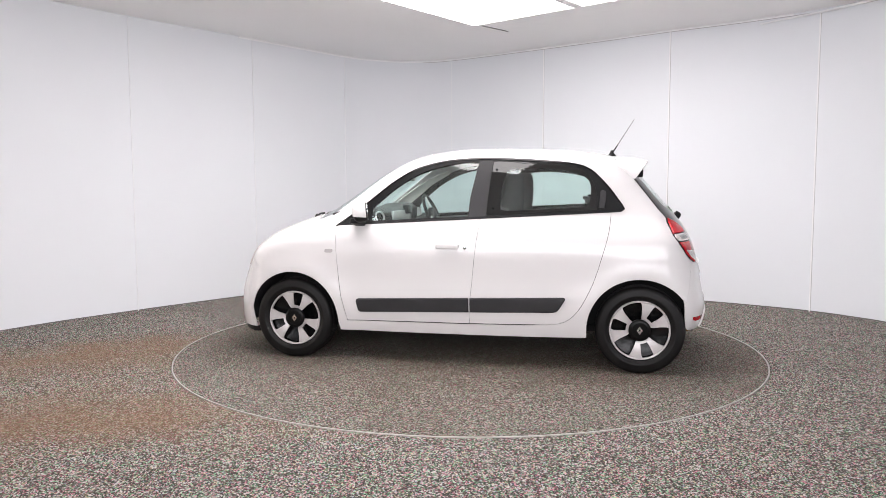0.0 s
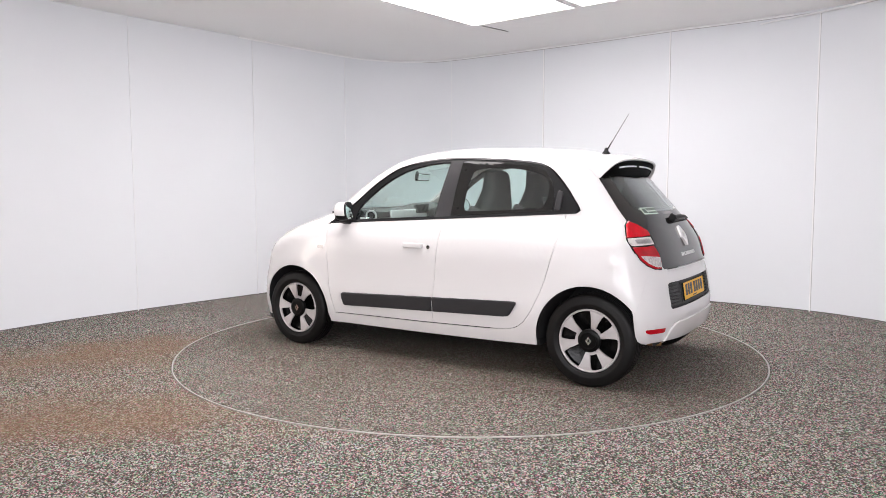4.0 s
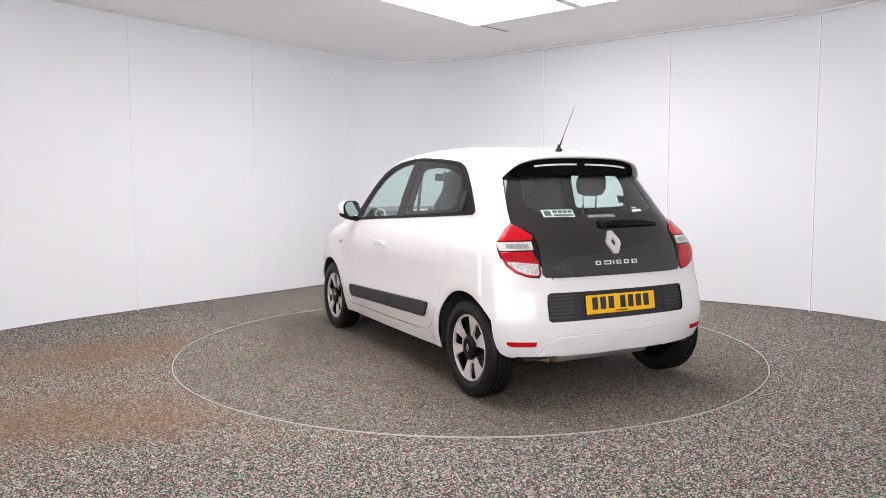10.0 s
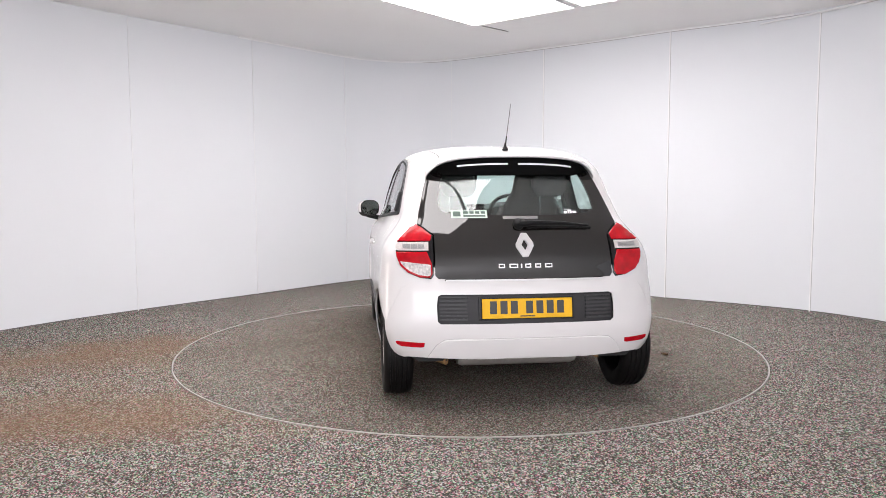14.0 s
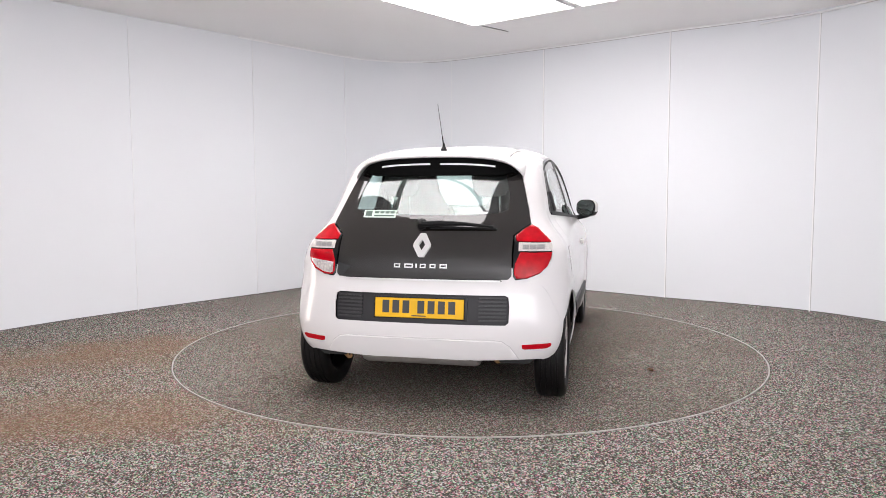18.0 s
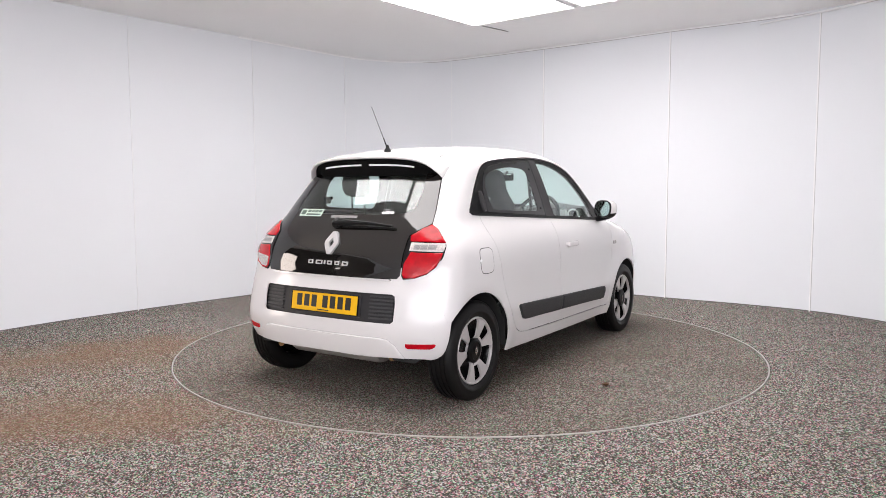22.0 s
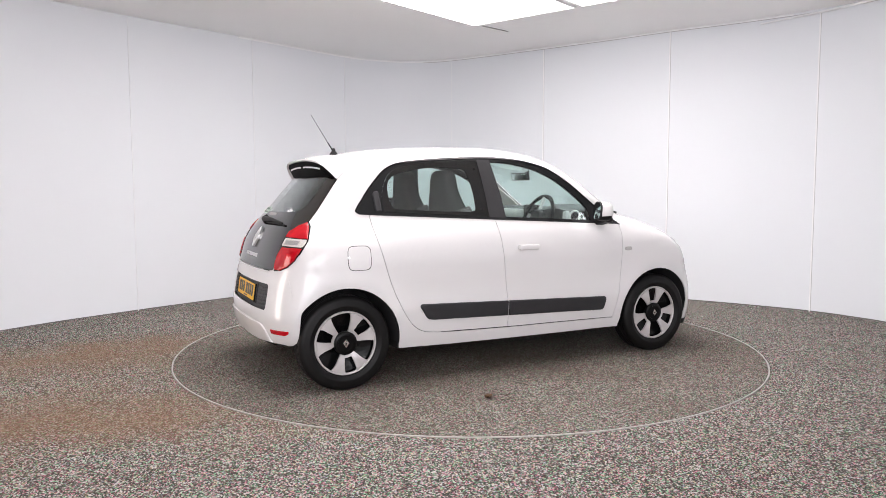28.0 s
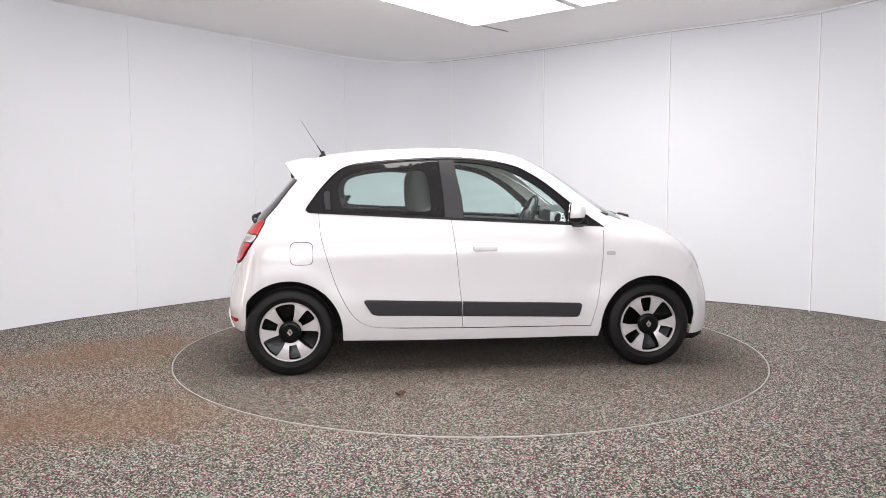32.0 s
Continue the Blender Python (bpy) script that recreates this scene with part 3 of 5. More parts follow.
def arc(cx, cz, r, a0, a1, n=20):
    return [(cx + r * math.cos(radians(a)), cz + r * math.sin(radians(a))) for a in np.linspace(a0, a1, n)]


def smooth2(pts, n=24):
    return [tuple(p) for p in spline(pts, n)]


WHEEL_X, WHEEL_Z, WHEEL_R, ARCH = 1.247, 0.298, 0.298, 0.352
belt = lambda x: 1.037 - 0.0516 * x
# lines on the side of the car, in (x, z)
DOOR_FRONT = smooth2([(0.915, 0.985), (0.906, 0.88), (0.893, 0.70), (0.868, 0.50), (0.821, 0.300)])
DOOR_MID = smooth2([(-0.152, belt(-0.152)), (-0.122, 0.80), (-0.100, 0.58), (-0.083, 0.42), (-0.083, 0.305)])
DOOR_REAR = smooth2([(-1.049, belt(-1.049)), (-1.035, 0.96), (-1.000, 0.82), (-0.945, 0.64), (-0.895, 0.525), (-0.845, 0.435), (-0.79, 0.370), (-0.72, 0.330), (-0.62, 0.315)], 34)
GLASS_TOP = smooth2([(0.930, 0.983), (0.80, 1.078), (0.678, 1.171), (0.530, 1.289), (0.42, 1.360), (0.33, 1.406), (0.20, 1.442), (0.08, 1.461), (-0.07, 1.472), (-0.22, 1.473), (-0.49, 1.459), (-0.64, 1.447), (-0.76, 1.434),
                     (-0.84, 1.418), (-0.912, 1.384), (-0.977, 1.325), (-1.044, 1.250), (-1.100, 1.175), (-1.125, 1.140), (-1.138, 1.117), (-1.134, 1.103), (-1.118, 1.0965)], 84)
GLASS_BASE = [(x, belt(x)) for x in np.linspace(-1.106, 0.90, 24)]
HOOD_Y = lambda x: float(np.interp(x, [1.10, 1.30, 1.50, 1.66], [0.640, 0.640, 0.615, 0.555]))
ROOF_Y = lambda x: float(np.interp(x, [-1.13, -0.9, -0.3, 0.2, 0.42], [0.425, 0.455, 0.475, 0.470, 0.455]))
SCREEN = [(1.12, 0.630), (1.0, 0.622), (0.9, 0.61), (0.8, 0.60), (0.7, 0.582), (0.6, 0.555), (0.5, 0.51), (0.42, 0.455)]
GATE = [(0.0, 0.742), (0.20, 0.743), (0.40, 0.744), (0.502, 0.744), (0.520, 0.764), (0.517, 0.88), (0.516, 0.985), (0.560, 1.021), (0.604, 1.051), (0.587, 1.12), (0.564, 1.20), (0.540, 1.28), (0.511, 1.36), (0.474, 1.415)]
LAMP = [(0.609, 1.048), (0.564, 1.018), (0.521, 0.984), (0.522, 0.88), (0.525, 0.764), (0.540, 0.742), (0.605, 0.749), (0.670, 0.775), (0.712, 0.815), (0.730, 0.862), (0.732, 0.905), (0.725, 0.938), (0.690, 0.980), (0.646, 1.024)]


def zs_of(line, at_x):
    return [(x, float(top_z([x], [at_x(x)])[0])) for x in line]


def to_side(loop):
    """Rear-view points (y, z) as side-view points (x, z)."""
    P = np.array(loop)
    return list(zip(rear_x(P[:, 0], P[:, 1]).tolist(), P[:, 1].tolist()))


CAR = new("car")
tagged(CAR, "white five-door hatchback with a black glass tailgate on a turntable", "car")


def body():
    g = 0.0017
    gate_edge = to_side(GATE[8:])
    outer_lamp = to_side(LAMP[5:] + LAMP[:1])
    for f, word in ((1, "left"), (-1, "right")):
        arch_f = arc(WHEEL_X, 0.293, ARCH, -6, 186, 40)      # front to rear
        arch_r = arc(-WHEEL_X, 0.293, ARCH, -6, 186, 40)
        # front wing: door line, arch, bumper joint, bonnet line
        hood_line = zs_of(np.linspace(1.62, 1.10, 14), HOOD_Y)
        wing = DOOR_FRONT + [(0.885, 0.245)] + arch_f[::-1][1:] + [(1.60, 0.40), (1.615, 0.62), (1.62, 0.76)] + hood_line + [(1.02, 1.055), (0.95, 1.005)]
        part("front_wing", skin([inset(wing, g)], "side", f), M_PAINT, CAR)
        # doors
        d1 = DOOR_FRONT + [(0.60, 0.301), (0.30, 0.303), (0.0, 0.304)] + DOOR_MID[::-1] + [(x, belt(x)) for x in np.linspace(-0.15, 0.90, 14)]
        door = part("front_door", skin([inset(d1, g)], "side", f, thick=0.012), M_PAINT, CAR)
        d2 = DOOR_MID + [(-0.30, 0.309), (-0.50, 0.313)] + DOOR_REAR[::-1] + [(x, belt(x)) for x in np.linspace(-1.03, -0.19, 12)]
        rear = part("rear_door", skin([inset(d2, g)], "side", f, thick=0.012), M_PAINT, CAR)
        # body side: windscreen pillar, roof rail, rear pillar and quarter panel in one pressing
        screen_line = [(x, float(top_z([x], [y])[0])) for x, y in SCREEN]
        roof_line = zs_of(np.linspace(0.38, -1.12, 30), ROOF_Y)
        quarter = [(1.02, 1.055)] + screen_line + roof_line + gate_edge[::-1][1:] + outer_lamp[::-1][1:-1] + [(-1.575, 0.70), (-1.565, 0.60), (-1.545, 0.50)]
        quarter += [p for p in arch_r[::-1] if p[0] > -1.53] + [(-0.893, 0.233), (-0.70, 0.225), (-0.5, 0.221), (0.0, 0.218), (0.5, 0.218), (0.884, 0.222), (0.884, 0.2975), (0.60, 0.2965), (0.30, 0.2985), (0.0, 0.2995), (-0.30, 0.3045), (-0.50, 0.3085)] + DOOR_REAR[::-1] + [(-1.075, belt(-1.075))] + GLASS_TOP[::-1] + [(0.95, 1.005)]
        part("side_frame", skin([inset(clean(quarter), g)], "side", f, step=0.035), M_PAINT, CAR)
        # rubbing strips
        t1 = [(0.735, 0.464), (0.750, 0.455), (0.753, 0.44), (0.738, 0.378), (0.722, 0.366), (-0.079, 0.388), (-0.079, 0.490), (0.30, 0.478)]
        part("rubbing_strip", skin([t1], "side", f, lift=0.014, thick=0.016, step=0.06, bevel=0.009), M_TRIMGREY, door, "dark grey plastic rubbing strip")
        t2 = [(-0.088, 0.490), (-0.088, 0.388), (-0.660, 0.404), (-0.690, 0.410), (-0.706, 0.424), (-0.750, 0.494), (-0.748, 0.506), (-0.735, 0.511), (-0.45, 0.502)]
        part("rubbing_strip", skin([t2], "side", f, lift=0.014, thick=0.016, step=0.06, bevel=0.009), M_TRIMGREY, rear, "dark grey plastic rubbing strip")
        # window surround and panes
        outline = GLASS_TOP + GLASS_BASE
        pane_f = [(0.668, belt(0.66) + 0.020), (0.655, 1.110)] + smooth2([(0.628, 1.140), (0.50, 1.248), (0.38, 1.327), (0.25, 1.387), (0.10, 1.424), (-0.02, 1.440), (-0.118, 1.443)], 16) + [(-0.118, 1.43), (-0.072, 1.20), (-0.060, belt(-0.06) + 0.020)]
        pane_r = [(-0.192, belt(-0.19) + 0.018), (-0.200, 1.20), (-0.226, 1.446)] + smooth2([(-0.26, 1.448), (-0.45, 1.440), (-0.62, 1.424), (-0.76, 1.406), (-0.84, 1.386), (-0.895, 1.343), (-0.932, 1.285), (-0.952, 1.21), (-0.955, 1.15), (-0.948, belt(-0.948) + 0.022)], 20)
        part("window_surround", skin([inset(outline, 0.001), pane_f, pane_r], "side", f, lift=0.000, thick=0.022, step=0.06), M_BLACK, CAR, "black window surround")
        pane = part("window_pane", skin([inset(pane_f, 0.001)], "side", f, lift=-0.004, thick=0.004, step=0.08), M_GLASS, door, "green-tinted side glass")
        pane.visible_shadow = False
        # the rear pane hinges out: black ceramic border round a clear middle
        clear = [(-0.293, 1.108), (-0.286, 1.13), (-0.290, 1.21), (-0.303, 1.30), (-0.325, 1.368), (-0.350, 1.384)] + smooth2([(-0.40, 1.393), (-0.52, 1.398), (-0.65, 1.389), (-0.76, 1.372), (-0.85, 1.345), (-0.893, 1.312), (-0.911, 1.265), (-0.908, 1.20), (-0.898, 1.150), (-0.880, 1.130)], 16) + [(-0.835, 1.122), (-0.60, 1.108), (-0.33, 1.098)]
        part("pane_border", skin([inset(pane_r, 0.001), clear], "side", f, lift=0.001, thick=0.004, step=0.06), M_CERAMIC, rear, "black border of the hinged rear pane")
        pane = part("window_pane", skin([inset(clear, -0.002)], "side", f, lift=0.0005, thick=0.003, step=0.08), M_GLASS, rear, "green-tinted side glass")
        pane.visible_shadow = False
        cover = [(-0.064, belt(-0.064) + 0.004), (-0.076, 1.20), (-0.122, 1.452), (-0.222, 1.452), (-0.197, 1.20), (-0.188, belt(-0.188) + 0.004)]
        part("pillar_cover", skin([cover], "side", f, lift=0.003, thick=0.006, step=0.06), M_PILLAR, CAR, "dark grey middle pillar cover")
        lt = part("pane_latch", boxm(0.056, 0.018, 0.050, Matrix(), 0.008, 3), M_BLACK, rear, "black latch of the hinged pane")
        lt.matrix_basis = pose(-0.898, f * (float(side([-0.898], [1.175])[0]) - 0.020), 1.174)
        knob = part("latch_knob", lathe([(0.0, 0.011), (0.010, 0.009), (0.014, 0.0), (0.010, -0.009), (0.0, -0.011)], 18), M_GLOSSBLACK, rear, "round black knob")
        knob.matrix_basis = pose(-0.868, f * (float(side([-0.868], [1.19])[0]) - 0.022), 1.190)
        part("window_seal", skin([outline, inset(outline, 0.011)], "side", f, lift=0.0035, thick=0.006, step=0.08), M_GLOSSBLACK, CAR, "black rubber window seal")
        rim = [(x, belt(x) - 0.001) for x in np.linspace(0.905, -1.114, 24)]
        rim += [(x, z + 0.013) for x, z in rim[::-1]]
        part("belt_strip", skin([rim], "side", f, lift=0.006, thick=0.008, step=0.1), M_BLACK, CAR, "black strip under the windows")
    # bonnet
    hood = [(x, HOOD_Y(x)) for x in np.linspace(1.10, 1.655, 12)] + [(1.69, 0.45), (1.705, 0.25), (1.71, 0.0)]
    hood += [(x, -y) for x, y in hood[::-1][1:]] + [(1.125, -0.5), (1.15, -0.25), (1.155, 0.0), (1.15, 0.25), (1.125, 0.5)]
    part("bonnet", skin([inset(hood, g)], "top", step=0.06), M_PAINT, CAR)
    # windscreen
    ws = [(x, y - 0.006) for x, y in SCREEN] + [(0.40, 0.30), (0.395, 0.0)]
    ws += [(x, -y) for x, y in ws[::-1][1:]] + [(1.145, -0.4), (1.165, 0.0), (1.145, 0.4)]
    pane = part("windscreen", skin([inset(ws, 0.002)], "top", thick=0.005, step=0.08, lift=-0.003), M_GLASS, CAR, "green-tinted windscreen")
    pane.visible_shadow = False
    scuttle = skin([[(1.125, 0.40), (1.135, 0.3), (1.142, 0), (1.135, -0.3), (1.125, -0.40), (1.140, -0.40), (1.152, -0.3), (1.16, 0), (1.152, 0.3), (1.140, 0.40)]], "top", lift=0.001, thick=0.012)
    part("scuttle", scuttle, M_BLACK, CAR)
    # roof
    rf = [(x, ROOF_Y(x)) for x in np.linspace(0.40, -1.12, 30)]
    rf += [(-1.128, 0.2), (-1.13, 0)] + [(-1.128, -0.2)] + [(x, -y) for x, y in rf[::-1]] + [(0.388, -0.25), (0.382, 0), (0.388, 0.25)]
    part("roof", skin([inset(rf, 0.0012)], "top", step=0.06), M_PAINT, CAR)
    # front bumper, cut where the wings begin
    X = 1.62
    zz = np.linspace(0.20, 0.76, 15)
    edge = list(zip(side(np.full(15, X), zz).tolist(), zz.tolist()))
    ys = np.linspace(0.53, -0.53, 17)
    top_edge = [(y, float(top_z([1.69 + 0.02 * (1 - abs(y) / 0.53)], [y])[0])) for y in ys]
    nose = edge + top_edge + [(-y, z) for y, z in edge[::-1]] + [(-0.3, 0.19), (0.3, 0.19)]
    bm = skin([inset(nose, 0.001)], "nose", step=0.05)
    part("front_bumper", bm, M_PAINT, CAR)
    for f in (1, -1):
        fb = [(1.62, 0.20), (1.62, 0.76), (1.60, 0.62), (1.597, 0.40), (1.585, 0.30), (1.57, 0.20)]
        part("bumper_corner", skin([fb], "side", f, step=0.03), M_PAINT, CAR)
        hl = [(f * y, z) for y, z in ((0.40, 0.770), (0.43, 0.690), (0.52, 0.66), (0.60, 0.68), (0.645, 0.74), (0.655, 0.80), (0.60, 0.845), (0.50, 0.838))]
        part("headlight", skin([hl], "nose", lift=0.006, thick=0.03, step=0.05), M_CLEAR, CAR, "clear headlight")
        part("bumper_lip", skin([[(1.50, 0.185), (1.60, 0.175), (1.70, 0.19), (1.70, 0.215), (1.57, 0.215)]], "side", f, lift=0.004, thick=0.02, step=0.05), M_BLACK, CAR)
    grille = [(0.30, 0.36), (0.45, 0.40), (0.40, 0.48), (-0.40, 0.48), (-0.45, 0.40), (-0.30, 0.36)]
    part("front_grille", skin([grille], "nose", lift=0.004, thick=0.01, step=0.06), M_BLACK, CAR)
    # tailgate: black glass all over, with a clear window
    full = GATE + [(0.25, 1.425), (-0.25, 1.425)] + [(-y, z) for y, z in GATE[::-1][:-1]]
    win = [(0.0, 1.098), (0.25, 1.100), (0.42, 1.110), (0.470, 1.135), (0.468, 1.20), (0.448, 1.29), (0.425, 1.36), (0.39, 1.392), (0.0, 1.400)]
    win = win + [(-y, z) for y, z in win[::-1][1:-1]]
    gate = part("tailgate", skin([inset(full, g), win], "rear", lift=0.003, thick=0.012, step=0.05), M_GATE, CAR, "black glass tailgate")
    pane = part("rear_window", skin([inset(win, -0.002)], "rear", lift=0.0025, thick=0.005, step=0.06), M_GLASS, gate, "clear rear window")
    pane.visible_shadow = False
    ch = [(y, 0.733) for y in np.linspace(-0.46, 0.46, 12)] + [(y, 0.740) for y in np.linspace(0.46, -0.46, 12)]
    part("chrome_strip", skin([ch], "rear", lift=0.012, thick=0.016, step=0.06), M_SILVERTXT, gate, "thin chrome strip")
    # rear bumper, with a recess for the plate
    X = -1.60
    zz = np.linspace(0.30, 0.765, 17)
    edge = list(zip(side(np.full(17, X), zz).tolist(), zz.tolist()))
    lampb = [(0.605, 0.748), (0.540, 0.739), (0.500, 0.736)]
    lower = [(y, 0.292 + 0.012 * abs(y)) for y in np.linspace(-0.62, 0.62, 15)]
    hole = [(0.515, 0.60), (0.508, 0.650), (0.490, 0.660), (-0.490, 0.660), (-0.508, 0.650), (-0.515, 0.60), (-0.512, 0.51), (-0.495, 0.496), (0.495, 0.496), (0.512, 0.51)]
    bump = edge + lampb + [(y, 0.735) for y in np.linspace(0.45, -0.45, 11)] + [(-y, z) for y, z in lampb[::-1]] + [(-y, z) for y, z in edge[::-1]] + lower
    bm = skin([clean(bump), hole], "rear", lift=0.0, step=0.04)
    bumper = part("rear_bumper", bm, M_PAINT, CAR)
    for f in (1, -1):
        zz2 = np.linspace(0.765, 0.30, 12)
        rb = [(-1.60, float(z)) for z in zz2] + [(-1.580, 0.294), (-1.560, 0.300), (-1.546, 0.318), (-1.540, 0.350), (-1.537, 0.40), (-1.534, 0.45), (-1.531, 0.498)] + [(-1.545, 0.498), (-1.565, 0.60), (-1.575, 0.70)]
        part("bumper_corner", skin([rb], "side", f, step=0.03), M_PAINT, bumper)
        backing = [(-1.50, 0.86), (-1.625, 0.80), (-1.645, 0.70), (-1.665, 0.55), (-1.66, 0.36), (-1.60, 0.33), (-1.57, 0.33), (-1.545, 0.40), (-1.535, 0.47), (-1.526, 0.508), (-1.515, 0.56), (-1.51, 0.62)]
        part("bumper_backing", skin([backing], "side", f, lift=-0.0012, thick=0.006, step=0.03), M_PAINT, bumper)
        rl = [(f * y, z) for y, z in ((0.586, 0.366), (0.600, 0.362), (0.712, 0.364), (0.735, 0.374), (0.742, 0.388), (0.736, 0.392), (0.584, 0.388))]
        part("reflector", skin([rl], "rear", lift=0.005, thick=0.012, step=0.03), M_RED, bumper, "red reflector")
        lamp_loop = [(f * y, z) for y, z in LAMP]
        lamp = part("tail_light", skin([inset(lamp_loop, 0.002)], "rear", lift=0.008, thick=0.03, step=0.03, bevel=0.004), M_GLOSSBLACK, CAR, "red and clear tail light")
        upper = [(f * y, z) for y, z in ((0.608, 1.044), (0.567, 1.015), (0.527, 0.982), (0.538, 0.952), (0.720, 0.946), (0.688, 0.979), (0.645, 1.021))]
        part("red_lens", skin([upper], "rear", lift=0.0135, thick=0.010, step=0.03, bevel=0.006), M_RED, lamp, "red lens")
        lower = [(f * y, z) for y, z in ((0.560, 0.892), (0.534, 0.830), (0.532, 0.772), (0.546, 0.751), (0.603, 0.752), (0.668, 0.778), (0.709, 0.816), (0.727, 0.862), (0.729, 0.890))]
        part("red_lens", skin([lower], "rear", lift=0.0135, thick=0.010, step=0.03, bevel=0.006), M_RED, lamp, "red lens")
        band = [(f * y, z) for y, z in ((0.550, 0.900), (0.548, 0.945), (0.720, 0.940), (0.728, 0.925), (0.729, 0.899), (0.718, 0.896))]
        part("clear_band", skin([band], "rear", lift=0.0120, thick=0.008, step=0.03), M_CLEAR, lamp, "clear lens band")
        for y0, y1 in ((0.572, 0.606), (0.609, 0.645), (0.648, 0.690)):
            grey = [(f * y, z) for y, z in ((y0, 0.908), (y0, 0.932), (y1, 0.931), (y1, 0.907))]
            part("ribbed_insert", skin([grey], "rear", lift=0.0132, thick=0.004, step=0.01), M_RIB, lamp, "ribbed silver insert")
        if f == 1:
            rv = [(0.541, 0.764), (0.541, 0.822), (0.706, 0.838), (0.697, 0.820), (0.659, 0.788), (0.602, 0.764), (0.556, 0.759)]
            part("reverse_light", skin([rv], "rear", lift=0.0150, thick=0.006, step=0.03), M_REVERSE, lamp, "clear reversing light")
    insert = part("plate_panel", skin([inset(hole, -0.004)], "rear", lift=-0.024, thick=0.006, step=0.05), M_TRIMGREY, bumper, "dark grey grille panel")
    for f in (1, -1):
        for k in range(7):
            z = 0.515 + k * 0.021
            sl = [(f * 0.345, z), (f * 0.500, z), (f * 0.500, z + 0.010), (f * 0.345, z + 0.010)]
            part("grille_bar", skin([sl], "rear", lift=-0.009, thick=0.016, step=0.08), M_GRILLE, bumper)
    step_ = [(0.0, 0.412), (0.42, 0.412), (0.475, 0.406), (0.520, 0.375), (0.552, 0.325), (0.566, 0.302), (0.3, 0.297), (0.0, 0.295)]
    step_ = step_ + [(-y, z) for y, z in step_[::-1][1:-1]]
    # thin grey strip: the shade along the step's crease, put in as colour
    part("step_crease_shade", skin([inset(step_, -0.003), inset(step_, 0.002)], "rear", lift=0.0006, thick=0.001, step=0.05), M_CREASE_SHADE, bumper)
    part("lower_bumper_step", skin([step_], "rear", lift=0.011, thick=0.012, step=0.04, bevel=0.006), M_PAINT, bumper)


body()


# ---- wheels ----
def wheel(x, f, small):
    """A wheel with a six-spoke trim; small: the angle of a narrow gap, seen from outside, from the right, anticlockwise."""
    dish = lathe([(0.203, 0.066), (0.196, 0.058), (0.188, 0.020), (0.12, -0.006), (0.0, -0.010)], 64)
    hub = part("wheel", dish, M_DISH, CAR, "black wheel with silver spoked trim")
    rib = []
    for a in (-0.045, -0.016, 0.016, 0.045):
        rib += [(0.2975, a - 0.005), (0.2915, a - 0.004), (0.2915, a + 0.004), (0.2975, a + 0.005)]
    prof = [(0.200, 0.060), (0.205, 0.074), (0.212, 0.079), (0.226, 0.084), (0.229, 0.0865), (0.240, 0.088), (0.243, 0.0865), (0.266, 0.087), (0.284, 0.080), (0.2935, 0.068)][:]
    tread = [(0.2975, 0.056)] + [(r, -a) for r, a in rib] + [(0.2975, -0.056)]
    prof = prof + tread + [(0.2935, -0.068), (0.284, -0.080), (0.26, -0.087), (0.22, -0.084), (0.200, -0.070), (0.196, 0.0), (0.200, 0.060)]
    part("tyre", lathe(prof, 72), M_TYRE, hub, "black rubber tyre")
    ring = lathe([(0.189, 0.056), (0.189, 0.0715), (0.191, 0.0745), (0.194, 0.0755), (0.198, 0.0755), (0.202, 0.071), (0.203, 0.060), (0.189, 0.056)], 72)
    part("trim_ring", ring, M_RIM, hub, "machined silver rim edge")
    for k in range(6):
        # a spoke lies between a narrow and a wide gap
        c = small + 60 * k
        n0, w0 = (13.0, 21.5) if k % 2 == 0 else (21.5, 13.0)
        n1, w1 = (15.0, 25.5) if k % 2 == 0 else (25.5, 15.0)
        bm = bmesh.new()
        rows = []
        for rr, ga, gb, h in ((0.074, n1, w1, 0.058), (0.09, n1 * 0.97, w1 * 0.97, 0.066), (0.14, (n0 + n1) / 2, (w0 + w1) / 2, 0.0725), (0.175, n0, w0, 0.0745), (0.1885, n0 - 2, w0 - 2, 0.0735)):
            row = []
            for a in np.linspace(c + ga, c + 60 - gb, 5):
                for hh in (h, h - 0.014):
                    row.append(bm.verts.new((-rr * math.cos(radians(a)), hh, rr * math.sin(radians(a)))))
            rows.append(row)
        for a, b in zip(rows, rows[1:]):
            for j in range(4):
                bm.faces.new((a[2 * j], a[2 * j + 2], b[2 * j + 2], b[2 * j]))
                bm.faces.new((a[2 * j + 1], b[2 * j + 1], b[2 * j + 3], a[2 * j + 3]))
            bm.faces.new((a[0], b[0], b[1], a[1]))
            bm.faces.new((a[8], a[9], b[9], b[8]))
        for row in (rows[0], rows[-1]):
            for j in range(4):
                bm.faces.new((row[2 * j], row[2 * j + 1], row[2 * j + 3], row[2 * j + 2]))
        part("spoke", bm, M_RIM, hub)
        if k % 2 == 0:
            # silver foot closing a narrow gap at the hub
            ft = bmesh.new()
            tops = []
            for rr, h in ((0.070, 0.060), (0.092, 0.068)):
                tops.append([[ft.verts.new((-rr * math.cos(radians(a)), h - d, rr * math.sin(radians(a)))) for d in (0, 0.012)] for a in np.linspace(c - 15, c + 15, 5)])
            for j in range(4):
                ft.faces.new((tops[0][j][0], tops[0][j + 1][0], tops[1][j + 1][0], tops[1][j][0]))
                ft.faces.new((tops[1][j][0], tops[1][j + 1][0], tops[1][j + 1][1], tops[1][j][1]))
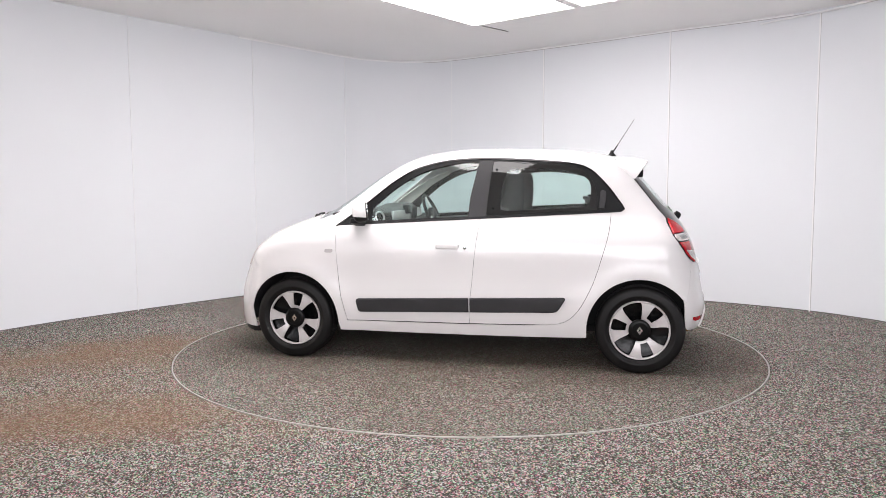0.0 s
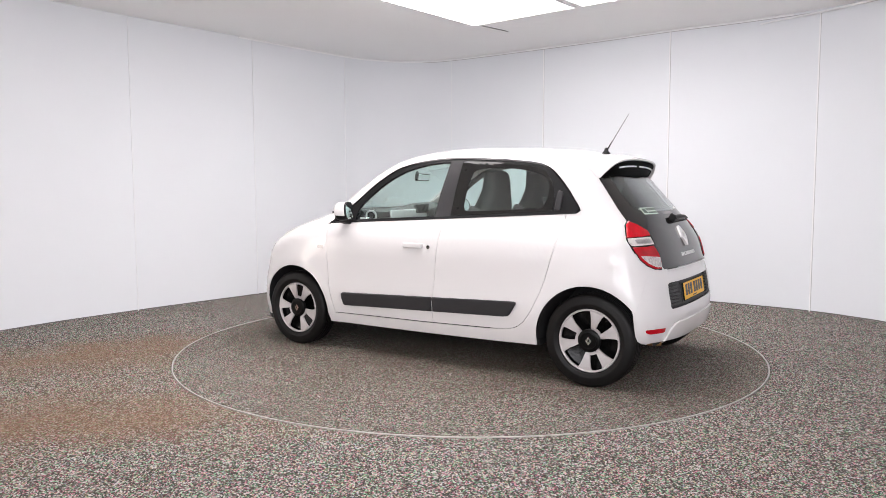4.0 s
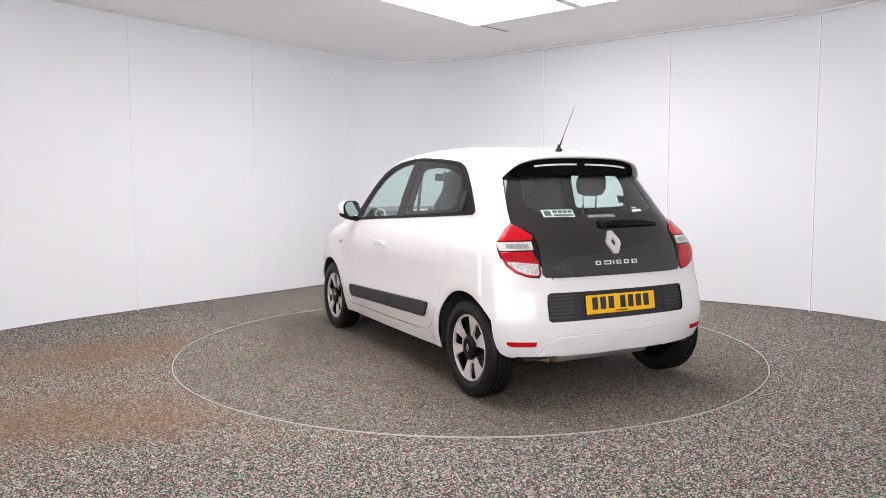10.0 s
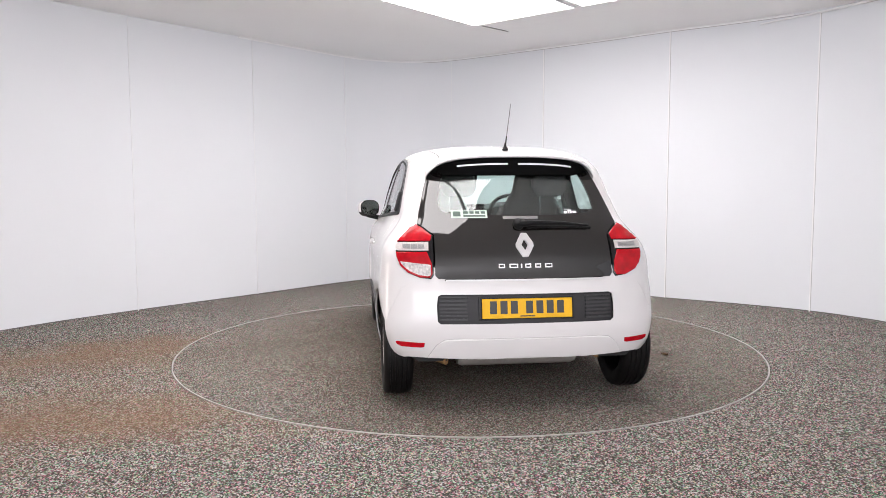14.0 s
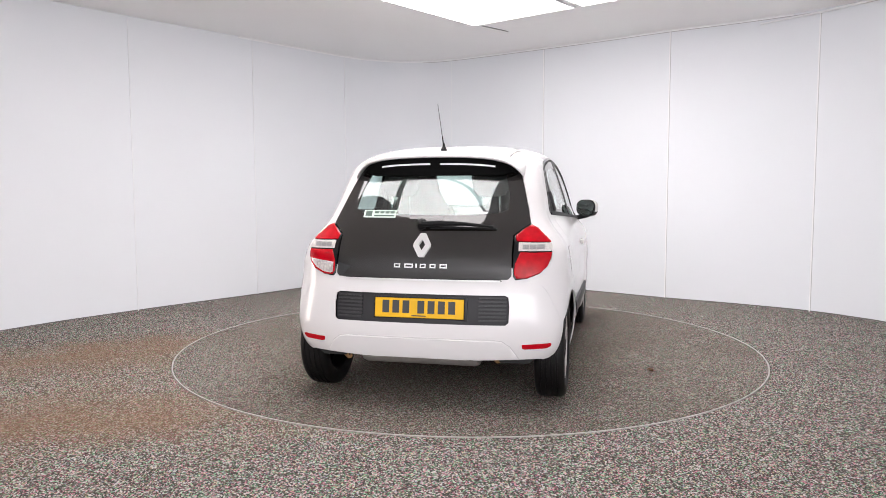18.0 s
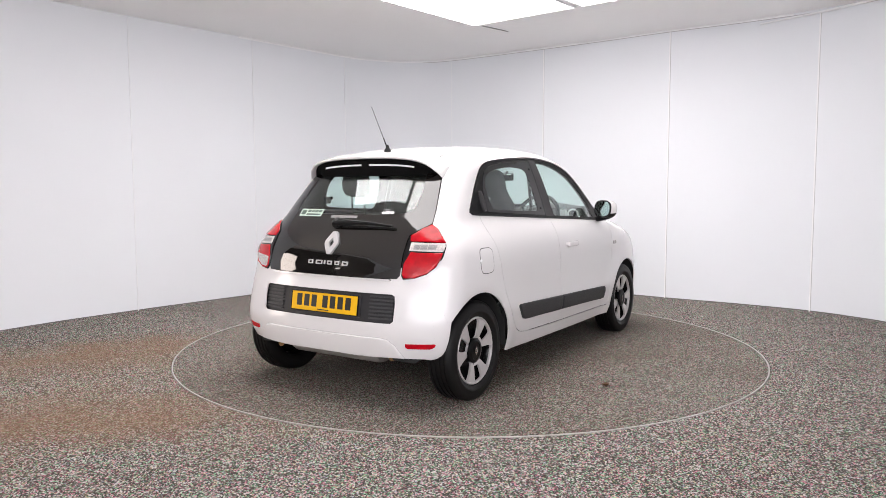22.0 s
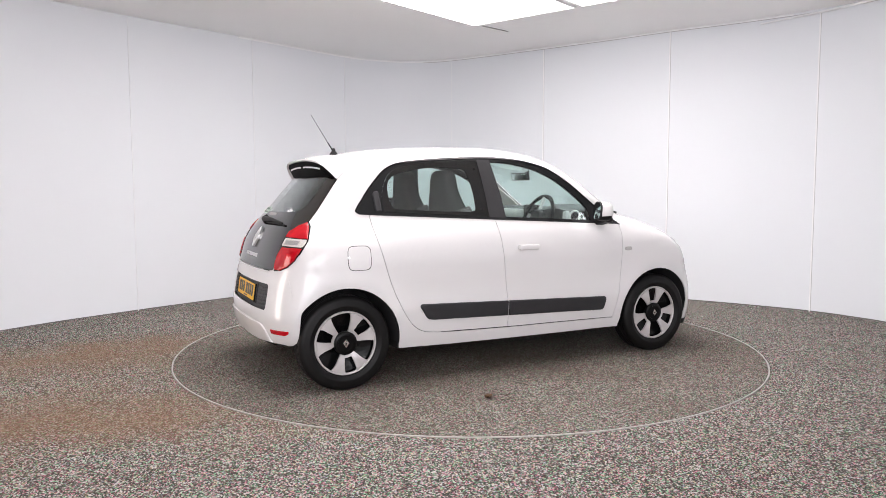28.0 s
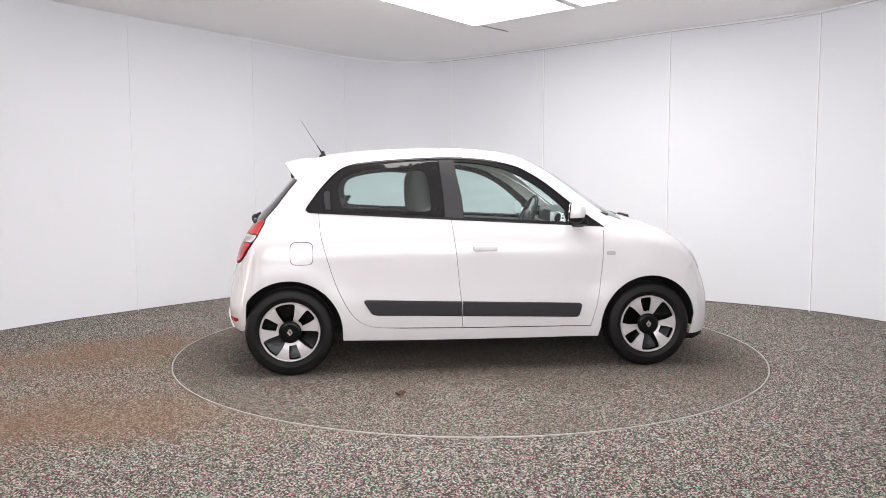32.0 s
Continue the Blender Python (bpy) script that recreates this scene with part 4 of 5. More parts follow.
            part("spoke_foot", ft, M_RIM, hub)
    cap = lathe([(0.074, 0.045), (0.074, 0.068), (0.068, 0.074), (0.052, 0.076), (0.050, 0.073), (0.030, 0.073), (0.0, 0.074)], 40)
    part("hub_cap", cap, M_HUB, hub, "black hub cap")
    dia = bmesh.new()
    o = [dia.verts.new((px, 0.0765, pz)) for px, pz in ((0, 0.027), (0.020, 0), (0, -0.027), (-0.020, 0))]
    i_ = [dia.verts.new((px, 0.0765, pz)) for px, pz in ((0, 0.009), (0.006, 0), (0, -0.009), (-0.006, 0))]
    for k in range(4):
        dia.faces.new((o[k], o[(k + 1) % 4], i_[(k + 1) % 4], i_[k]))
    dia.normal_update()
    bmesh.ops.solidify(dia, geom=dia.faces[:], thickness=-0.003)
    part("badge", dia, M_CHROME, hub, "silver diamond badge")
    hub.matrix_basis = pose(x, f * 0.722, WHEEL_Z, 0, 0, 0 if f == 1 else 180)
    # liner of the arch
    n = 28
    ln = bmesh.new()
    rows = []
    for y, r in ((0.800, 0.357), (0.45, 0.357), (0.45, 0.0)):
        row = []
        for a in np.linspace(-4, 184, n):
            px, pz = x + r * math.cos(radians(a)), 0.293 + r * math.sin(radians(a))
            row.append(ln.verts.new((px, f * min(y, max(0.45, float(side([px], [pz])[0]) - 0.010)), pz)))
        rows.append(row)
    for a, b in zip(rows, rows[1:]):
        for i in range(n - 1):
            ln.faces.new((a[i], a[i + 1], b[i + 1], b[i]))
    part("arch_liner", ln, M_UNDER, CAR)


wheel(WHEEL_X, 1, 80)
wheel(-WHEEL_X, 1, 48)
wheel(WHEEL_X, -1, 97)
wheel(-WHEEL_X, -1, 40)


# ---- under the car ----
def underbody():
    bm = boxm(1.74, 1.42, 0.05, Matrix.Translation((0, 0, 0.235)), 0.01)
    box(bm, 2.74, 0.92, 0.05, Matrix.Translation((0.21, 0, 0.240)), 0.01)
    box(bm, 0.05, 1.30, 0.5, Matrix.Translation((0.93, 0, 0.50)))
    part("floor_pan", bm, M_UNDER, CAR)
    m = lathe([(0.0, -0.26), (0.085, -0.26), (0.10, -0.24), (0.10, 0.24), (0.085, 0.26), (0.0, 0.26)], 24)
    bmesh.ops.transform(m, matrix=pose(-1.50, 0.03, 0.278) @ Matrix.Diagonal((1, 1.35, 0.62, 1)), verts=m.verts[:])
    part("silencer", m, mat("dull_steel", (0.34, 0.32, 0.30), 0.55, metal=0.4, vary=0.3, vary_scale=30), CAR, "dull steel exhaust box")
    part("tow_bracket", tube([(-1.42, 0.52, 0.29), (-1.54, 0.50, 0.268), (-1.60, 0.455, 0.262)], 0.022, 0.018), M_RUST, CAR, "rusty steel bracket")
    part("exhaust_tip", tube([(-1.50, -0.42, 0.285), (-1.60, -0.44, 0.280)], 0.020), M_RUST, CAR, "rusty exhaust tip")
    part("rear_valance", boxm(0.10, 0.95, 0.10, Matrix.Translation((-1.50, 0, 0.36)), 0.02), M_UNDER, CAR)
    for x in (1.247, -1.247):
        part("axle", tube([(x, -0.66, 0.29), (x, 0.66, 0.29)], 0.045), M_UNDER, CAR)


underbody()


# ---- outside fittings ----
def fittings():
    # roof spoiler: white over black, with two slots whose light is painted as white strips
    ys = np.linspace(-0.535, 0.535, 61)
    edge = spline([(0, -1.310, 1.458), (0.15, -1.309, 1.456), (0.28, -1.304, 1.449), (0.36, -1.296, 1.440), (0.42, -1.284, 1.426), (0.46, -1.270, 1.409), (0.49, -1.255, 1.387), (0.515, -1.235, 1.362), (0.535, -1.215, 1.335)], 60)
    tip = lambda y: (float(np.interp(abs(y), edge[:, 0], edge[:, 1])), float(np.interp(abs(y), edge[:, 0], edge[:, 2])))
    white, black = bmesh.new(), bmesh.new()
    rw, rb = [], []
    for y in ys:
        xr = -1.075 - 0.03 * (abs(y) / 0.535) ** 4
        zr = float(top_z([xr], [abs(y)])[0])
        tx, tz = tip(y)
        end = min(1.0, max(0.0, (abs(y) - 0.40) / 0.125)) ** 2
        zl = 1.335 * (1 - end) + (tz - 0.030) * end
        gx = float(rear_x([min(abs(y), 0.53)], [zl])[0])
        rw.append([white.verts.new((px, y, pz)) for px, pz in ((xr, zr + 0.001), (xr * 0.55 + tx * 0.45, zr * 0.55 + tz * 0.45 + 0.013), (tx + 0.02, tz + 0.006), (tx, tz), (tx + 0.001, tz - 0.010), (tx + 0.016, tz - 0.016), (xr + 0.04, zr - 0.008))])
        rb.append([black.verts.new((max(px, tx + 0.008 + 0.030 * end), y * 0.962, pz)) for px, pz in ((tx + 0.010, tz - 0.013), (tx + 0.026, tz - 0.026), (gx - 0.008 + 0.004 * end, zl + 0.014 - 0.006 * end), (gx - 0.005 + 0.003 * end, zl + 0.003), (gx + 0.01, zl), (xr - 0.06, zr - 0.05))])
    for bm, rows in ((white, rw), (black, rb)):
        for a, b in zip(rows, rows[1:]):
            for i in range(len(a)):
                j = (i + 1) % len(a)
                bm.faces.new((a[i], a[j], b[j], b[i]))
        bm.faces.new(rows[0])
        bm.faces.new(rows[-1][::-1])
    sp = part("spoiler", white, M_PAINT, CAR, "white roof spoiler")
    part("spoiler_underside", black, M_MATT, sp, "black spoiler underside")
    for y0, y1 in ((0.345, 0.032), (-0.032, -0.37)):
        bm = bmesh.new()
        rows = []
        for y in np.linspace(y0, y1, 8):
            tx, tz = tip(y)
            zl = 1.335 - 0.035 * (abs(y) / 0.5) ** 3
            gx = float(rear_x([abs(y)], [zl])[0]) - 0.010
            a, b = Vector((tx + 0.026, y, tz - 0.026)), Vector((gx, y, zl + 0.015))
            n = Vector((-(a.z - b.z), 0, (a.x - b.x))).normalized() * (-0.002)
            if n.x > 0:
                n = -n
            rows.append([bm.verts.new(a.lerp(b, 0.25) + n), bm.verts.new(a.lerp(b, 0.38) + n), bm.verts.new(a.lerp(b, 0.38) - n), bm.verts.new(a.lerp(b, 0.25) - n)])
        for a, b in zip(rows, rows[1:]):
            for i in range(4):
                bm.faces.new((a[i], a[(i + 1) % 4], b[(i + 1) % 4], b[i]))
        bm.faces.new(rows[0])
        bm.faces.new(rows[-1][::-1])
        part("slot_light_strip", bm, M_STRIP, sp, "white strip painted as light through a spoiler slot")
    # washer nozzle between the slots
    nz = part("washer_nozzle", lathe([(0.0, -0.020), (0.016, -0.016), (0.022, 0.0), (0.016, 0.016), (0.0, 0.020)], 20), M_BLACK, sp, "round black washer nozzle")
    nz.matrix_basis = pose(-1.262, 0, 1.392, 0, 0, 90)
    # aerial
    ab = lathe([(0.0, -0.004), (0.026, -0.004), (0.024, 0.004), (0.012, 0.022), (0.007, 0.042), (0.0, 0.044)], 20)
    bmesh.ops.transform(ab, matrix=pose(-1.050, 0, 1.503) @ Matrix.Rotation(radians(90), 4, "X") @ Matrix.Diagonal((1.25, 1, 0.8, 1)), verts=ab.verts[:])
    aer = part("aerial", ab, M_BLACK, CAR, "black roof aerial")
    a, b = Vector((-1.058, 0, 1.53)), Vector((-1.213, 0, 1.777))
    part("aerial_foot", tube([a, a.lerp(b, 0.24)], 0.0050, 0.0036), M_BLACK, aer)
    part("aerial_rod", tube([a.lerp(b, 0.26), b], 0.0028, 0.0017), mat("grey_rod", (0.16, 0.16, 0.17), 0.4, metal=0.5), aer, "thin grey rod")
    # tailgate fittings
    gate = next(o for o in CAR.children if o.name.startswith("tailgate"))
    on = lambda y, z, out: Vector((float(rear_x([y], [z])[0]) - out, y, z))
    wp = tube([on(0.02, 1.050, 0.030), on(-0.10, 1.057, 0.042), on(-0.24, 1.053, 0.040), on(-0.40, 1.037, 0.026)], 0.020, 0.007, 8)
    wiper = part("rear_wiper", wp, M_BLACK, gate, "black rear wiper")
    ac = part("wiper_boss", lathe([(0.0, -0.02), (0.032, -0.02), (0.030, 0.012), (0.020, 0.024), (0.0, 0.026)], 20), M_BLACK, gate)
    ac.matrix_basis = Matrix.Translation(on(0.02, 1.046, 0.016)) @ pose(0, 0, 0, 0, 0, 90) @ pose(0, 0, 0, -25)
    part("wiper_blade", tube([on(-0.03, 1.030, 0.010), on(-0.22, 1.032, 0.010), on(-0.42, 1.024, 0.010)], 0.007, 0.006, 6), M_BLACK, gate)
    br = [(0.105, 1.076), (0.105, 1.092), (-0.105, 1.092), (-0.105, 1.076)]
    part("brake_light", skin([br], "rear", lift=0.0035, thick=0.002), M_LAMPGREY, gate, "pale high-level brake light")
    st = [(0.405, 1.082), (0.405, 1.125), (0.195, 1.125), (0.195, 1.082)]
    part("window_sticker", skin([st], "rear", lift=0.0045, thick=0.0015), M_STICK, gate, "pale green sticker with dark print")
    for y0, y1, z0, z1 in ((0.393, 0.350, 1.090, 1.118), (0.335, 0.305, 1.105, 1.120), (0.297, 0.272, 1.105, 1.120), (0.264, 0.239, 1.105, 1.120), (0.231, 0.206, 1.105, 1.120), (0.335, 0.206, 1.088, 1.097)):
        part("sticker_bar", skin([[(y0, z0), (y0, z1), (y1, z1), (y1, z0)]], "rear", lift=0.0058, thick=0.001), M_STICKINK, gate)
    for y0, y1, z0, z1 in ((-0.272, -0.292, 1.104, 1.117), (-0.297, -0.305, 1.104, 1.122), (-0.310, -0.322, 1.104, 1.122), (-0.328, -0.352, 1.106, 1.118), (-0.275, -0.320, 1.126, 1.129)):
        part("white_bar", skin([[(y0, z0), (y0, z1), (y1, z1), (y1, z0)]], "rear", lift=0.0045, thick=0.001), M_STRIP, gate)
    # diamond badge and six letter-sized bars
    d_out = [(-0.016, 0.991), (-0.051, 0.936), (-0.051, 0.918), (-0.016, 0.863), (0.016, 0.863), (0.051, 0.918), (0.051, 0.936), (0.016, 0.991)]
    d_in = [(0, 0.957), (-0.019, 0.927), (0, 0.897), (0.019, 0.927)]
    part("badge", skin([d_out, d_in], "rear", lift=0.016, thick=0.014, step=0.03), M_SILVERTXT, gate, "silver diamond badge")
    for k, (y0, y1) in enumerate(((0.158, 0.122), (0.096, 0.046), (0.030, 0.022), (0.004, -0.030), (-0.054, -0.088), (-0.112, -0.154))):
        bar = [(y0, 0.803), (y0, 0.826), (y1, 0.826), (y1, 0.803)]
        part("silver_bar", skin([bar, inset(bar, 0.0058)] if y0 - y1 > 0.02 else [bar], "rear", lift=0.008, thick=0.005), M_SILVERTXT, gate)
    # number plate, its characters as plain bars
    pl = boxm(0.524, 0.008, 0.113, Matrix(), 0.003, 1)
    bumper = next(o for o in CAR.children if o.name.startswith("rear_bumper"))
    plate = part("number_plate", pl, M_YELLOW, CAR, "yellow number plate with black characters")
    tilt = pose(-1.687, 0.0, 0.578, 0, 0, 90) @ pose(0, 0, 0, 8.5)
    plate.matrix_basis = tilt
    for y in (-0.186, -0.126, -0.066, -0.006, 0.082, 0.142, 0.202):
        part("plate_bar", boxm(0.040, 0.002, 0.072, Matrix.Translation((y - 0.006, 0.0048, 0.006)), 0.0), M_INK, plate)
    part("plate_bar", boxm(0.085, 0.002, 0.006, Matrix.Translation((0, 0.0048, -0.044))), M_INK, plate)
    fr = bmesh.new()
    for sx, sz, px, pz in ((0.53, 0.003, 0, 0.0575), (0.53, 0.003, 0, -0.0575), (0.003, 0.112, 0.2635, 0), (0.003, 0.112, -0.2635, 0)):
        box(fr, sx, 0.010, sz, Matrix.Translation((px, 0, pz)))
    part("plate_edge", fr, M_BLACK, plate)
    part("plate_mount", boxm(0.56, 0.03, 0.135, Matrix.Translation((0, -0.020, 0)), 0.01), M_TRIMGREY, plate)
    # door furniture, mirrors, flap
    doors = [o for o in CAR.children if o.name.startswith("front_door")]
    rears = [o for o in CAR.children if o.name.startswith("rear_door")]
    wings = [o for o in CAR.children if o.name.startswith("front_wing")]
    frames = [o for o in CAR.children if o.name.startswith("side_frame")]
    for i, f in enumerate((1, -1)):
        y = float(side([0.07], [0.86])[0])
        cup = [(0.07 + 0.070 * math.cos(a), 0.838 + 0.032 * math.sin(a)) for a in np.linspace(0, 2 * math.pi, 24, endpoint=False)]
        part("handle_cup", skin([cup], "side", f, lift=0.0008, thick=0.003, step=0.03), M_PAINT, doors[i])
        bm = boxm(0.158, 0.020, 0.038, Matrix.Translation((0.073, f * (y + 0.020), 0.851)), 0.010, 3)
        box(bm, 0.03, 0.03, 0.026, Matrix.Translation((0.005, f * (y + 0.008), 0.853)), 0.006)
        box(bm, 0.03, 0.03, 0.026, Matrix.Translation((0.140, f * (y + 0.008), 0.853)), 0.006)
        part("handle", bm, M_PAINT, doors[i], "white door handle")
        if f == 1:
            lk = lathe([(0.0, -0.01), (0.014, -0.01), (0.013, 0.004), (0.0, 0.005)], 20)
            k = part("lock", lk, M_CHROME, doors[i], "small round lock")
            k.matrix_basis = pose(-0.053, float(side([-0.053], [0.843])[0]), 0.843)
        ind = [(0.957 + 0.030 * math.copysign(abs(math.cos(a)) ** 0.6, math.cos(a)), 0.807 + 0.014 * math.copysign(abs(math.sin(a)) ** 0.6, math.sin(a))) for a in np.linspace(0, 2 * math.pi, 20, endpoint=False)]
        part("side_repeater", skin([ind], "side", f, lift=0.006, thick=0.008, step=0.03), M_AMBERCLR, wings[i], "clear side repeater lamp")
        hd = [(-0.966, 1.112), (-1.000, 1.113), (-1.006, 1.125), (-1.013, 1.215), (-1.008, 1.233), (-0.985, 1.240), (-0.976, 1.233)]
        part("pull_handle", skin([hd], "side", f, lift=0.014, thick=0.02, step=0.04, bevel=0.005), M_PILLAR, rears[i], "dark grey pull handle in the pillar")
        for hx, hz in ((-0.238, 1.118), (-0.252, 1.388)):
            h = part("hinge_cap", lathe([(0.0, 0.006), (0.007, 0.004), (0.009, 0.0), (0.009, -0.006)], 14), M_GLOSSBLACK, rears[i], "small black hinge cap")
            h.matrix_basis = pose(hx, f * (float(side([hx], [hz])[0]) + 0.001), hz, 0, 0, 0 if f == 1 else 180)
        # mirror
        mm = bmesh.new()
        bmesh.ops.create_uvsphere(mm, u_segments=32, v_segments=20, radius=1.0)
        for v in mm.verts:
            c = v.co
            e = lambda t, p: math.copysign(abs(t) ** p, t)
            v.co = Vector((e(c.x, 0.7) * (0.052 if c.x > 0 else 0.080), e(c.y, 0.74) * 0.086, e(c.z, 0.74) * 0.071))
            if v.co.x < 0:
                v.co.x = max(v.co.x, -0.054)
            else:
                v.co.x *= 1.0 - 0.22 * abs(v.co.z / 0.076) ** 2
        low = mm.copy()
        bmesh.ops.bisect_plane(mm, geom=mm.verts[:] + mm.edges[:] + mm.faces[:], plane_co=(0, 0, -0.030), plane_no=(-0.15, 0, 1), clear_inner=True)
        bmesh.ops.bisect_plane(low, geom=low.verts[:] + low.edges[:] + low.faces[:], plane_co=(0, 0, -0.030), plane_no=(-0.15, 0, 1), clear_outer=True)
        for q in (mm, low):
            bmesh.ops.holes_fill(q, edges=[e for e in q.edges if e.is_boundary])
        pos = pose(0.708, f * 0.850, 1.086, 0, 5, f * 18)
        mir = part("door_mirror", low, M_BLACK, doors[i], "white and black door mirror")
        mir.matrix_basis = pos
        c2 = part("mirror_cap", mm, M_PAINT, doors[i], "white mirror cap")
        c2.matrix_basis = pos
        rim = bmesh.new()
        pts = [(0.0835 * math.copysign(abs(math.cos(a)) ** 0.74, math.cos(a)), 0.0690 * math.copysign(abs(math.sin(a)) ** 0.74, math.sin(a))) for a in np.linspace(0, 2 * math.pi, 32, endpoint=False)]
        o1 = [rim.verts.new((-0.046, y_ * 0.985, z_ * 0.985)) for y_, z_ in pts]
        o2 = [rim.verts.new((-0.0548, y_ * 0.985, z_ * 0.985)) for y_, z_ in pts]
        o3 = [rim.verts.new((-0.0552, y_ * 0.89, z_ * 0.89)) for y_, z_ in pts]
        o4 = [rim.verts.new((-0.0542, y_ * 0.87, z_ * 0.87)) for y_, z_ in pts]
        for a_, b_ in ((o1, o2), (o2, o3), (o3, o4)):
            for k in range(32):
                rim.faces.new((a_[k], a_[(k + 1) % 32], b_[(k + 1) % 32], b_[k]))
        r_ = part("mirror_frame", rim, M_BLACK, doors[i])
        r_.matrix_basis = pos
        gl = bmesh.new()
        gv = [gl.verts.new((-0.0546, y_ * 0.875, z_ * 0.875)) for y_, z_ in pts]
        gl.faces.new(gv)
        gl.normal_update()
        bmesh.ops.solidify(gl, geom=gl.faces[:], thickness=0.004)
        g_ = part("mirror_glass", gl, mat("mirror", (0.75, 0.80, 0.80), 0.02, metal=1.0), doors[i], "mirror glass")
        g_.matrix_basis = pos
        arm = boxm(0.085, 0.16, 0.040, pose(0.735, f * 0.790, 1.012, f * 14, 0, 0), 0.016, 3)
        part("mirror_arm", arm, M_BLACK, doors[i])
        # front wiper ends at the foot of the screen
        lay = lambda x, y, up: (x, f * y, float(top_z([x], [y])[0]) + up)
        wip = part("front_wiper", tube([lay(1.265, 0.26, 0.004), lay(1.215, 0.33, 0.012), lay(1.145, 0.42, 0.008)], 0.010, 0.007, 8), M_BLACK, CAR, "black front wiper arm")
        part("wiper_pivot", lathe([(0.0, 0.020), (0.014, 0.018), (0.022, 0.0), (0.022, -0.02)], 16), M_BLACK, wip).matrix_basis = Matrix.Translation(lay(1.270, 0.25, 0.000)) @ pose(0, 0, 0, 90)
        if f == -1:
            rr = lambda hx, hz, n=24: [(-1.159 + hx * math.copysign(abs(math.cos(a)) ** 0.45, math.cos(a)), 0.828 + hz * math.copysign(abs(math.sin(a)) ** 0.45, math.sin(a))) for a in np.linspace(0, 2 * math.pi, n, endpoint=False)]
            part("flap_gap", skin([rr(0.077, 0.077), rr(0.0735, 0.0735)], "side", f, lift=0.0006, thick=0.001, step=0.05), M_TRIMGREY, frames[i], "dark gap round the fuel flap")
            part("fuel_flap", skin([rr(0.073, 0.073)], "side", f, lift=0.0015, thick=0.003, step=0.04), M_PAINT, frames[i], "white fuel flap")
            kn = part("flap_button", lathe([(0.0, 0.006), (0.008, 0.004), (0.010, 0.0), (0.010, -0.004)], 14), M_STRIP, frames[i])
            kn.matrix_basis = pose(-1.228, -float(side([-1.228], [0.832])[0]), 0.832, 0, 0, 180)


fittings()


# ---- cabin ----
def cushion(sections, n=24, p=0.55):
    """A padded form through (centre, half width across y, half depth along d, direction d) sections, closed at both ends."""
    bm = bmesh.new()
    rows = []
    for c, hw, hd, d in sections:
        c, d = Vector(c), Vector(d).normalized()
        row = []
        for k in range(n):
            a = 2 * math.pi * k / n
            ca, sa = math.cos(a), math.sin(a)
            row.append(bm.verts.new(c + Vector((0, 1, 0)) * (hw * math.copysign(abs(ca) ** p, ca)) + d * (hd * math.copysign(abs(sa) ** p, sa))))
        rows.append(row)
    for a, b in zip(rows, rows[1:]):
        for k in range(n):
            bm.faces.new((a[k], a[(k + 1) % n], b[(k + 1) % n], b[k]))
    bm.faces.new(rows[0][::-1])
    bm.faces.new(rows[-1])
    return bm


